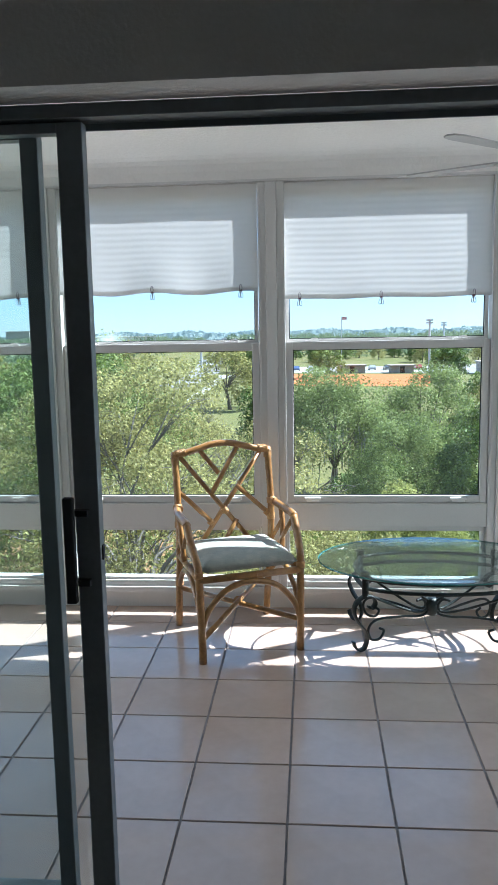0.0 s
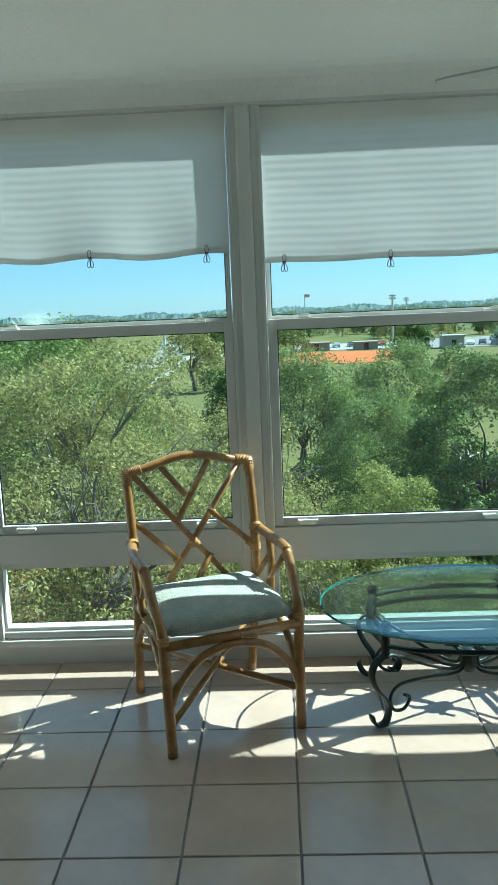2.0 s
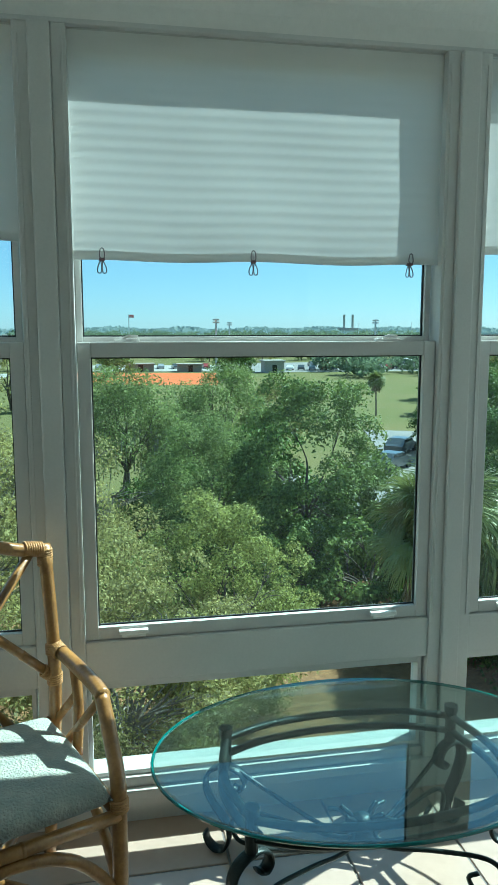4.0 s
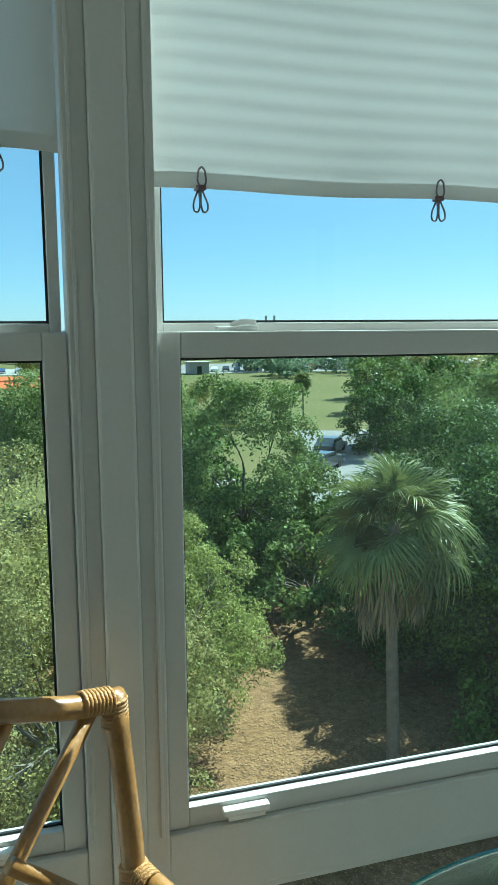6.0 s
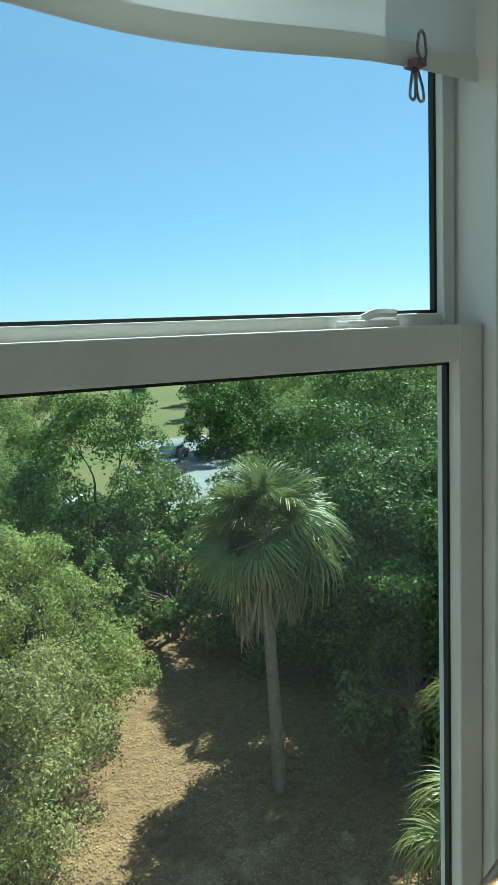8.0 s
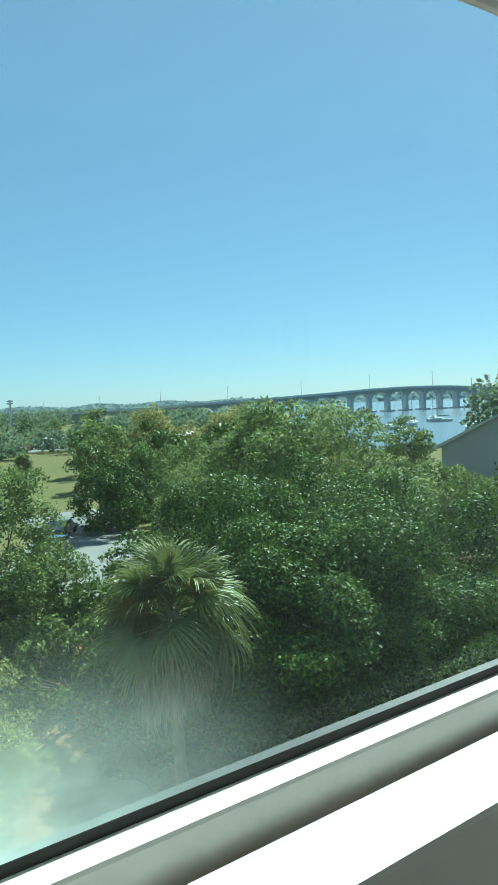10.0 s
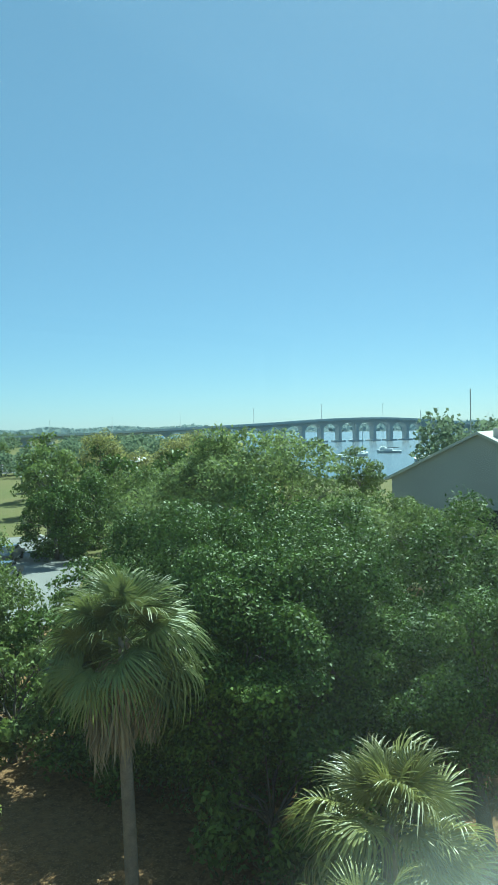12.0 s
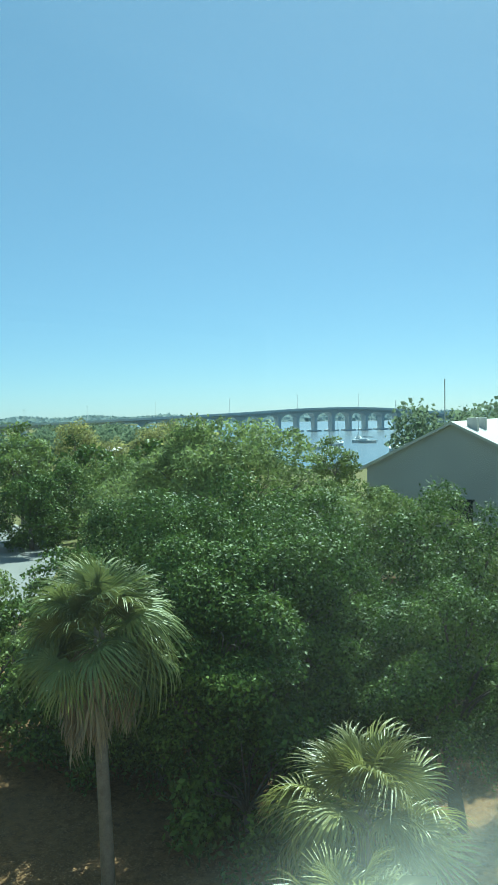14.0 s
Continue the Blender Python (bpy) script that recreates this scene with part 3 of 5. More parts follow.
# ---- wrought-iron coffee table with an oval glass top ----
def iron_table(cx, cy):
    t = thing("coffee_table", "oval glass coffee table on scrolled dark iron legs", "table", at=pose(cx, cy, 0))
    a, b, n = 0.555, 0.392, 96
    bm = bmesh.new()
    rings = []
    for r, z in ((0.0, 0.4), (0.985, 0.401), (0.997, 0.398), (1.0, 0.394), (0.997, 0.390), (0.985, 0.388)):
        if r == 0:
            continue
        rings.append([bm.verts.new((a * r * math.cos(q), b * r * math.sin(q), z)) for q in (2 * math.pi * k / n for k in range(n))])
    bm.faces.new(rings[0])
    for p, q in zip(rings, rings[1:]):
        for k in range(n):
            bm.faces.new((p[k], p[(k + 1) % n], q[(k + 1) % n], q[k]))
    bm.faces.new(rings[-1][::-1])
    top = part("glass_top", bm, M_TABLEGLASS, t, "clear oval glass top with a green edge")
    top.visible_shadow = False
    bm = bmesh.new()
    loop = [(a * 1.0005 * math.cos(q), b * 1.0005 * math.sin(q), 0.3945) for q in (2 * math.pi * k / n for k in range(n + 1))]
    tube(bm, loop, 0.0045, sides=6, curve=False)
    part("glass_edge", bm, M_GLASSEDGE, top, "green polished glass edge")
    px, py = 0.338, 0.186
    legs = [(-px, -py), (px, -py), (-px, py), (px, py)]
    for z in (0.352, 0.306):
        for s in (-1, 1):
            pts = [(-px, s * py, z), (-px * 0.6, s * (py + 0.055), z), (0, s * (py + 0.078), z), (px * 0.6, s * (py + 0.055), z), (px, s * py, z)]
            part("rail", tubes((pts, 0.0125), sides=8, flat=0.75, steps=8), M_IRON, t, smooth=True)
        for s in (-1, 1):
            pts = [(s * px, -py, z), (s * (px + 0.035), 0, z), (s * px, py, z)]
            part("rail", tubes((pts, 0.0125), sides=8, flat=0.75, steps=8), M_IRON, t, smooth=True)
    prof = [(-0.020, 0.212), (-0.040, 0.205), (-0.056, 0.226), (-0.044, 0.256), (-0.005, 0.270), (0.045, 0.250), (0.062, 0.205), (0.040, 0.150), (0.004, 0.105), (-0.010, 0.060), (0.004, 0.016), (0.034, 0.010), (0.056, 0.030), (0.064, 0.055)]
    for x, y in legs:
        d = Vector((x, y * 1.0, 0)).normalized()
        side = Vector((-d.y, d.x, 0))
        leg = part("leg", tubes(([Vector((x, y, 0)) + d * u + Vector((0, 0, z)) for u, z in prof], 0.020), sides=8, flat=0.30, up=(d.x, d.y, 0.001), steps=5), M_IRON, t, smooth=True)
        bm = tubes(([(x, y, 0.262), (x, y, 0.386)], 0.016), sides=12, curve=False)
        tube(bm, [(x, y, 0.366), (x, y, 0.386)], 0.0195, sides=12, curve=False)
        part("post", bm, M_IRON, t)
        # upper and lower scroll stays that run to the centre knot
        k = Vector((0, 0, 0.155))
        up = [Vector((x, y, 0.27)) - d * 0.02, Vector((x * 0.62, y * 0.62, 0.205)), Vector((x * 0.30, y * 0.30, 0.150)), Vector((x * 0.13, y * 0.13, 0.138)), Vector((x * 0.085, y * 0.085, 0.165)),
              Vector((x * 0.14, y * 0.14, 0.200)), Vector((x * 0.24, y * 0.24, 0.200))]
        part("upper_stay", tubes((up, 0.0065), sides=7, steps=6), M_IRON, t, smooth=True)
        sp = Vector((x, y, 0)) - d * 0.045
        low = [sp + d * -0.035 + Vector((0, 0, 0.098)), sp + d * -0.060 + Vector((0, 0, 0.080)), sp + d * -0.035 + Vector((0, 0, 0.045)), sp + d * 0.012 + Vector((0, 0, 0.052)), sp + d * 0.026 + Vector((0, 0, 0.105)),
               sp + d * -0.02 + Vector((0, 0, 0.142)), Vector((x * 0.50, y * 0.50, 0.136)), Vector((x * 0.22, y * 0.22, 0.120)), Vector((x * 0.08, y * 0.08, 0.130)), Vector((x * 0.06, y * 0.06, 0.185)), Vector((x * 0.15, y * 0.15, 0.215))]
        part("lower_stay", tubes((low, 0.0065), sides=7, steps=6), M_IRON, t, smooth=True)
    bm = bmesh.new()
    prev = None
    for r, z in ((0.018, 0.112), (0.030, 0.120), (0.033, 0.155), (0.030, 0.190), (0.018, 0.200)):
        cur = [bm.verts.new((r * math.cos(q), r * math.sin(q), z)) for q in (2 * math.pi * i / 16 for i in range(16))]
        if prev:
            for i in range(16):
                bm.faces.new((prev[i], prev[(i + 1) % 16], cur[(i + 1) % 16], cur[i]))
        else:
            bm.faces.new(cur[::-1])
        prev = cur
    bm.faces.new(prev)
    part("centre_knot", bm, M_IRON, t, smooth=True)
    return t


iron_table(0.668, 0.520)


# ---- ceiling fan ----
def ceiling_fan(cx, cy):
    f = thing("ceiling_fan", "white five-blade ceiling fan below the sunroom ceiling", "fan", at=pose(cx, cy, 0))

    def lathe(rows):
        bm = bmesh.new()
        prev = None
        for r, z in rows:
            cur = [bm.verts.new((r * math.cos(q), r * math.sin(q), z)) for q in (2 * math.pi * i / 28 for i in range(28))]
            if prev:
                for i in range(28):
                    bm.faces.new((prev[i], prev[(i + 1) % 28], cur[(i + 1) % 28], cur[i]))
            else:
                bm.faces.new(cur[::-1])
            prev = cur
        bm.faces.new(prev)
        return bm
    part("canopy", lathe(((0.02, 2.29), (0.055, 2.32), (0.07, 2.355), (0.07, CEIL))), M_BLADE, f, smooth=True)
    part("motor", lathe(((0.04, 2.09), (0.085, 2.10), (0.105, 2.14), (0.105, 2.20), (0.07, 2.24), (0.025, 2.25), (0.025, 2.30))), M_BLADE, f, smooth=True)
    bm = bmesh.new()
    w0, w1, r0, r1 = 0.026, 0.034, 0.16, 0.60
    outline = [(r0, -w0), (r1 - 0.05, -w1), (r1 - 0.012, -w1 * 0.7), (r1, 0), (r1 - 0.012, w1 * 0.7), (r1 - 0.05, w1), (r0, w0)]
    lo = [bm.verts.new((x, y, -0.003 - 0.02 * y)) for x, y in outline]
    hi = [bm.verts.new((x, y, 0.003 - 0.02 * y)) for x, y in outline]
    bm.faces.new(lo[::-1])
    bm.faces.new(hi)
    for i in range(len(outline)):
        j = (i + 1) % len(outline)
        bm.faces.new((lo[i], lo[j], hi[j], hi[i]))
    me = mesh_from("blade", bm, M_BLADE)
    bm = boxes((0.08, 0.22, -0.018, 0.018, -0.010, -0.005), bevel=0.002)
    mi = mesh_from("blade_iron", bm, M_WHITE)
    for k in range(5):
        b = new("blade", me)
        b.parent = f
        b.matrix_basis = pose(0, 0, 2.150, 0, 0, 148 + 72 * k)
        i = new("blade_iron", mi)
        i.parent = b
    return f


ceiling_fan(1.0, -0.05)


# ---- outdoors: ground and surfaces ----
G = -10.0
M_GRASS = material("dry_park_grass", (0.115, 0.125, 0.042), 1.0, second=(0.17, 0.145, 0.065), scale=0.05, bump=0.3, bump_scale=2.0, spec=0.1)
M_LITTER = material("leaf_litter", (0.31, 0.185, 0.09), 1.0, second=(0.13, 0.08, 0.042), scale=3.5, bump=1.0, bump_scale=14, spec=0.1)
M_ASPHALT = material("pale_asphalt", (0.26, 0.25, 0.24), 0.9, second=(0.19, 0.185, 0.18), scale=0.25, bump=0.3, bump_scale=20, spec=0.2)
M_CONCRETE = material("concrete", (0.34, 0.33, 0.30), 0.9, vary=0.1, scale=0.3, bump=0.2, bump_scale=5)
M_CLAY = material("orange_clay", (0.52, 0.15, 0.055), 1.0, second=(0.46, 0.13, 0.05), scale=0.05, bump=0.1, spec=0.1)
M_WATER = material("river_water", (0.055, 0.10, 0.14), 0.22, vary=0.2, scale=0.02, bump=0.6, bump_scale=0.7, spec=0.6)
M_STUCCO = material("grey_beige_stucco", (0.42, 0.40, 0.37), 0.9, vary=0.08, scale=0.3, bump=0.2, bump_scale=8)
M_ROOF = material("pale_roof", (0.55, 0.52, 0.47), 0.7, vary=0.08, scale=0.5, bump=0.1)
M_TWIG = material("pale_grey_twig", (0.23, 0.21, 0.18), 0.95, second=(0.13, 0.115, 0.095), scale=3, bump=0.6, bump_scale=22, spec=0.1)
M_BARK = material("grey_bark", (0.17, 0.145, 0.12), 0.95, second=(0.09, 0.075, 0.06), scale=3, bump=0.8, bump_scale=22, spec=0.1)
M_PALMTRUNK = material("palm_trunk", (0.30, 0.25, 0.20), 0.95, second=(0.18, 0.15, 0.12), scale=5, bump=0.8, bump_scale=18, spec=0.1)
M_OAK = material("olive_oak_leaf", (0.37, 0.34, 0.125), 0.65, second=(0.25, 0.25, 0.09), scale=0.5, per_island=0.5, transmit=0.42, spec=0.25)
M_OAKDARK = material("dark_glossy_leaf", (0.145, 0.20, 0.042), 0.5, second=(0.055, 0.095, 0.022), scale=0.8, per_island=0.6, transmit=0.20, spec=0.12)
M_OAKPALE = material("pale_green_leaf", (0.27, 0.315, 0.105), 0.6, second=(0.17, 0.215, 0.07), scale=0.5, per_island=0.45, transmit=0.42, spec=0.2)
M_OAKBRIGHT = material("yellow_green_leaf", (0.35, 0.355, 0.115), 0.6, second=(0.24, 0.27, 0.07), scale=0.6, per_island=0.5, transmit=0.45, spec=0.22)
M_OAKMID = material("mid_green_leaf", (0.23, 0.275, 0.075), 0.6, second=(0.12, 0.165, 0.048), scale=0.7, per_island=0.5, transmit=0.3, spec=0.2)
# green greyed to carry the haze of distance in the leaf colour
M_WOODS = material("haze_greyed_leaf", (0.20, 0.245, 0.15), 0.9, second=(0.15, 0.195, 0.12), scale=0.02, per_island=0.25, transmit=0.45, spec=0.05)
# aerial haze painted into the horizon trees as pale blue-grey
M_HAZY = material("haze_pale_trees", (0.31, 0.38, 0.39), 0.9, second=(0.27, 0.335, 0.34), scale=0.003, per_island=0.06, transmit=0.35, spec=0.05)
M_MOSS = material("grey_moss", (0.33, 0.34, 0.27), 1.0, vary=0.15, scale=2, per_island=0.25, transmit=0.3, spec=0.1)
M_FROND = material("palm_frond", (0.25, 0.265, 0.085), 0.46, second=(0.13, 0.165, 0.05), scale=2, per_object=0.35, transmit=0.3, spec=0.4)
M_YOUNG = material("young_palm_frond", (0.34, 0.335, 0.095), 0.42, second=(0.19, 0.20, 0.058), scale=2, per_object=0.35, transmit=0.35, spec=0.6)
M_DEAD = material("dead_frond", (0.42, 0.34, 0.22), 0.9, second=(0.27, 0.21, 0.13), scale=3, per_object=0.3, transmit=0.25, spec=0.15)
# bridge concrete lightened: its colour includes the haze over the river
M_BRIDGE = material("haze_pale_concrete", (0.62, 0.63, 0.62), 0.9, vary=0.06, scale=0.05, bump=0.1, bump_scale=3)
M_CARGLASS = material("dark_car_glass", (0.02, 0.025, 0.03), 0.1, vary=0.1)
M_TYRE = material("black_tyre", (0.02, 0.02, 0.02), 0.8, vary=0.1)
M_STEELPOLE = material("grey_pole", (0.58, 0.58, 0.58), 0.6, vary=0.1)


def sheet(name, pts, z, mat, label, category, thick=0.3):
    bm = bmesh.new()
    top = [bm.verts.new((x, y, z)) for x, y in pts]
    low = [bm.verts.new((x, y, z - thick)) for x, y in pts]
    bm.faces.new(top)
    bm.faces.new(low[::-1])
    for i in range(len(pts)):
        j = (i + 1) % len(pts)
        bm.faces.new((top[i], low[i], low[j], top[j]))
    return setting(name, bm, mat, label, category)


bm = bmesh.new()
bmesh.ops.create_grid(bm, x_segments=40, y_segments=40, size=3400, matrix=Matrix.Translation((0, 1200, G)))
setting("ground", bm, M_GRASS, "flat parkland ground of dry yellow-green grass", "ground")
sheet("ground_litter", [(-40, 1.2), (34, 1.2), (40, 20), (44, 36), (30, 42), (10, 44), (-14, 40), (-40, 34)], G + 0.02, M_LITTER, "bare ground covered with tan fallen leaves", "ground")
sheet("road", [(-33.5, 160), (-25.5, 160), (-26.0, 217), (-37.0, 322), (-64, 800), (-84, 800), (-47.5, 328), (-38.0, 255), (-32.5, 190)], G + 0.06, M_ASPHALT, "pale asphalt road through the park", "road")
sheet("pavement", [(-21.3, 126), (-19.6, 126), (-21.6, 194), (-13.5, 196), (-13.5, 206), (-24.5, 204), (-23.6, 196)], G + 0.07, M_CONCRETE, "narrow pale concrete footpath", "path")
sheet("parking_lot", [(12, 43), (21, 43), (32, 60), (36.5, 79), (29.5, 82), (26, 68), (17, 53)], G + 0.07, M_ASPHALT, "pale asphalt lot below the trees", "parking lot")
sheet("kerb", [(32.2, 60), (32.6, 60), (37.1, 79), (36.7, 79)], G + 0.19, M_CONCRETE, "concrete kerb along the lot", "kerb")
sheet("car_park", [(34, 198), (80, 196), (150, 206), (160, 262), (38, 250)], G + 0.08, M_ASPHALT, "pale car park beyond the grass field", "parking lot")
sheet("car_park_far", [(-10, 212), (33, 204), (37, 240), (-10, 246)], G + 0.08, M_CONCRETE, "pale paved strip behind the ball field", "parking lot")
sheet("ball_field", [(-8, 161), (23.9, 154.5), (30.0, 195.5), (-6, 205)], G + 0.10, M_CLAY, "bright orange clay infield of a ball field", "field")
sheet("water", [(244, 339), (118, 112), (140, 86), (330, 110), (700, 230), (1200, 520), (900, 1000), (470, 760), (300, 520)], G + 0.12, M_WATER, "grey-blue river with small ripples", "water")
setting("wall_facade", boxes((-9, 9, -7, 0.99, G, -0.36)), M_STUCCO, "plain stucco storeys below the sunroom", "wall")


# ---- trees ----
def leaf_mesh(name, centres, length, width, mat, rng, up=0.35, out=None):
    """Many small diamond leaves in one mesh."""
    n = len(centres)
    nrm = rng.normal(size=(n, 3))
    nrm[:, 2] += up * 2
    if out is not None:
        nrm += out * 1.1
    nrm /= np.linalg.norm(nrm, axis=1)[:, None]
    u = np.cross(nrm, rng.normal(size=(n, 3)))
    u /= np.linalg.norm(u, axis=1)[:, None] + 1e-9
    v = np.cross(nrm, u)
    s = rng.uniform(0.65, 1.25, size=(n, 1))
    co = np.empty((n, 4, 3))
    co[:, 0] = centres - u * s * length / 2
    co[:, 1] = centres + v * s * width / 2 + nrm * s * width * 0.12
    co[:, 2] = centres + u * s * length / 2
    co[:, 3] = centres - v * s * width / 2 + nrm * s * width * 0.12
    me = bpy.data.meshes.new(name)
    me.vertices.add(4 * n)
    me.vertices.foreach_set("co", co.reshape(-1))
    me.loops.add(4 * n)
    me.loops.foreach_set("vertex_index", np.arange(4 * n, dtype=np.int32))
    me.polygons.add(n)
    me.polygons.foreach_set("loop_start", np.arange(0, 4 * n, 4, dtype=np.int32))
    me.update()
    me.validate()
    me.materials.append(mat)
    return me


def crown_points(rng, n, radius, height, low, clumps, spread=0.30, flat=1.0):
    """Leaf places: uneven clumps set over a domed crown, denser on their outsides."""
    cc = []
    while len(cc) < clumps:
        d = rng.normal(size=3)
        d /= np.linalg.norm(d)
        if d[2] < (-0.45 if low > 0.6 else -0.9):
            continue
        r = rng.uniform(0.35, 1.0) ** 0.5
        cc.append(d * r)
    cc = np.array(cc)
    mid = (height + low) / 2
    half = (height - low) / 2
    size = rng.uniform(0.6, 1.25, size=clumps) * spread
    pick = rng.choice(clumps, size=n, p=size ** 2 / (size ** 2).sum())
    d = rng.normal(size=(n, 3))
    d /= np.linalg.norm(d, axis=1)[:, None]
    under = (d[:, 2] < 0) & (rng.uniform(size=n) < 0.7)
    d[under, 2] *= -1
    d[:, 2] = d[:, 2] * 0.85 - 0.12
    rr = size[pick] * (0.35 + 0.65 * rng.uniform(0.0, 1.0, size=n) ** 0.4) * (1 + 0.10 * rng.normal(size=n))
    p = cc[pick] * (1 - spread * 0.7) + d * rr[:, None]
    p[:, :2] *= 1.0 / np.percentile(np.hypot(p[:, 0], p[:, 1]), 97)
    p[:, 2] = -1 + 2 * (p[:, 2] - np.percentile(p[:, 2], 1)) / (np.percentile(p[:, 2], 99.3) - np.percentile(p[:, 2], 1))
    p[:, 2] -= 0.22 * np.minimum(np.hypot(p[:, 0], p[:, 1]), 1.3) ** 2 * (p[:, 2] > 0)
    p[:, :2] *= radius
    p[:, 2] = mid + p[:, 2] * half * flat
    return p, cc, d


def tree(x, y, radius, height, leaves, size, mat, seed, label, category="tree", low=0.25, clumps=60, group="park trees", moss=False, wood=True, spread=0.25, width=0.5):
    rng = np.random.default_rng(seed)
    rnd = random.Random(seed)
    if mat is M_OAKDARK:
        spread, size = 0.25, size * 1.2
    elif mat is M_OAKMID:
        spread, size, leaves = min(spread, 0.20), size * 1.2, int(leaves * 0.85)
    t = thing("oak_tree" if mat is not M_OAKDARK else "broadleaf_tree", label, category, group, at=pose(x, y, G, 0, 0, rnd.uniform(0, 360)))
    pts, cc, out = crown_points(rng, leaves, radius, height, height * low, clumps, spread)
    bm = bmesh.new()
    tw = 0.020 * height + 0.06
    fork = height * 0.28
    lean = Vector((rnd.uniform(-0.05, 0.05) * height, rnd.uniform(-0.05, 0.05) * height, fork))
    tube(bm, [(0, 0, -0.1), lean * 0.5 + Vector((0.05, 0, 0)), lean], tw * 1.25, tw * 0.8, sides=9, steps=3)
    mid = height * (1 + low) / 2
    for i in range(0, len(cc), max(1, len(cc) // (34 if label == L_NEAR else 15))):
        q = Vector((cc[i][0] * radius * 0.82, cc[i][1] * radius * 0.82, mid + cc[i][2] * height * (1 - low) / 2 * 0.82))
        if q.z < fork * 0.8:
            continue
        k = lean.lerp(q, 0.5) + Vector((rnd.uniform(-0.12, 0.12) * radius, rnd.uniform(-0.12, 0.12) * radius, rnd.uniform(0, 0.10) * height))
        tube(bm, [lean, lean.lerp(k, 0.5) + Vector((0, 0, 0.03 * height)), k, q], tw * rnd.uniform(0.26, 0.42), 0.010, sides=6, steps=3)
        for _ in range(5 if label == L_NEAR else 3):
            e = q + Vector((rnd.uniform(-1, 1), rnd.uniform(-1, 1), rnd.uniform(-0.3, 0.8))) * radius * 0.2
            tube(bm, [k.lerp(q, 0.5), q.lerp(e, 0.4), e], 0.022, 0.006, sides=4, steps=2)
    part("trunk", bm, M_TWIG if label == L_NEAR else M_BARK, t, smooth=True)
    ob = new("crown", leaf_mesh("crown", pts, size, size * width, mat, rng, out=out))
    ob.parent = t
    if moss:
        n = 900
        sel = pts[rng.choice(len(pts), n)]
        low_side = sel[sel[:, 2] < mid * 1.05]
        bm2 = bmesh.new()
        for p in low_side[:420]:
            ln, w = rnd.uniform(0.4, 1.5), rnd.uniform(0.02, 0.06)
            a = rnd.uniform(0, 3.14)
            dx, dy = math.cos(a) * w, math.sin(a) * w
            v0 = bm2.verts.new((p[0] - dx, p[1] - dy, p[2]))
            v1 = bm2.verts.new((p[0] + dx, p[1] + dy, p[2]))
            v2 = bm2.verts.new((p[0] + dx * 0.7, p[1] + dy * 0.7, p[2] - ln * 0.6))
            v3 = bm2.verts.new((p[0], p[1], p[2] - ln))
            v4 = bm2.verts.new((p[0] - dx * 0.7, p[1] - dy * 0.7, p[2] - ln * 0.6))
            bm2.faces.new((v0, v1, v2, v3, v4))
        tagged(part("hanging_moss", bm2, M_MOSS, t, "grey strands of hanging moss"), kind="stuff")
    return t


L_NEAR = "olive-green live oak with fine leaves and bare grey twigs"
L_DARK = "dark glossy broadleaf tree beside the leafy ground"
L_MID = "mid-green spreading park tree"
# close trees
tree(-5.2, 18.6, 6.4, 10.5, 120000, 0.115, M_OAK, 21, L_NEAR, low=0.06, clumps=260, spread=0.12)
tree(0.7, 15.7, 3.2, 6.6, 60000, 0.092, M_OAK, 22, L_NEAR, low=0.06, clumps=170, spread=0.15)
tree(-13.5, 16.5, 5.2, 9.6, 34000, 0.12, M_OAKMID, 23, L_MID, low=0.10, clumps=80)
tree(-10.5, 33.0, 5.6, 11.0, 30000, 0.15, M_OAKMID, 24, L_MID, low=0.15, clumps=80)
tree(-2.0, 30.0, 4.0, 7.6, 24000, 0.14, M_OAK, 25, L_NEAR, low=0.1, clumps=60)
tree(9.6, 32.4, 3.9, 9.4, 46000, 0.14, M_OAKMID, 26, L_DARK, low=0.06, clumps=90, spread=0.17)
tree(5.5, 36.5, 3.6, 7.0, 40000, 0.13, M_OAKPALE, 27, L_MID, low=0.0, clumps=60)
tree(17.8, 18.6, 4.2, 8.3, 80000, 0.105, M_OAKDARK, 28, L_DARK, low=0.0, clumps=48)
tree(15.8, 24.6, 4.1, 8.6, 70000, 0.12, M_OAKDARK, 29, L_DARK, low=0.0, clumps=44)
tree(15.4, 17.4, 3.6, 8.0, 60000, 0.11, M_OAKDARK, 44, L_DARK, low=0.34, clumps=40)
tree(13.4, 20.8, 3.1, 7.4, 26000, 0.13, M_OAKDARK, 43, L_DARK, low=0.0, clumps=34)
tree(18.6, 14.4, 2.9, 5.9, 45000, 0.09, M_OAKMID, 30, "low mid-green tree above the leaf litter", low=0.15, clumps=34)
tree(25.0, 18.0, 3.6, 8.5, 28000, 0.14, M_OAKDARK, 31, L_DARK, low=0.02, clumps=36)
tree(30.5, 15.0, 4.4, 8.6, 26000, 0.15, M_OAKMID, 32, L_MID, low=0.12, clumps=70)
tree(21.5, 10.5, 2.6, 5.6, 18000, 0.11, M_OAKMID, 33, "low mid-green tree above the leaf litter", low=0.2, clumps=50)
tree(31.8, 37.6, 7.8, 11.2, 52000, 0.26, M_OAKPALE, 34, "large rounded live oak with pale green leaves", low=0.15, clumps=150, spread=0.16)
tree(25.5, 28.0, 4.6, 8.6, 28000, 0.17, M_OAKDARK, 35, L_DARK, low=0.0, clumps=40)
tree(31.5, 47.0, 5.0, 8.0, 20000, 0.24, M_OAKPALE, 36, "pale olive park tree by the lot", low=0.1, clumps=60)
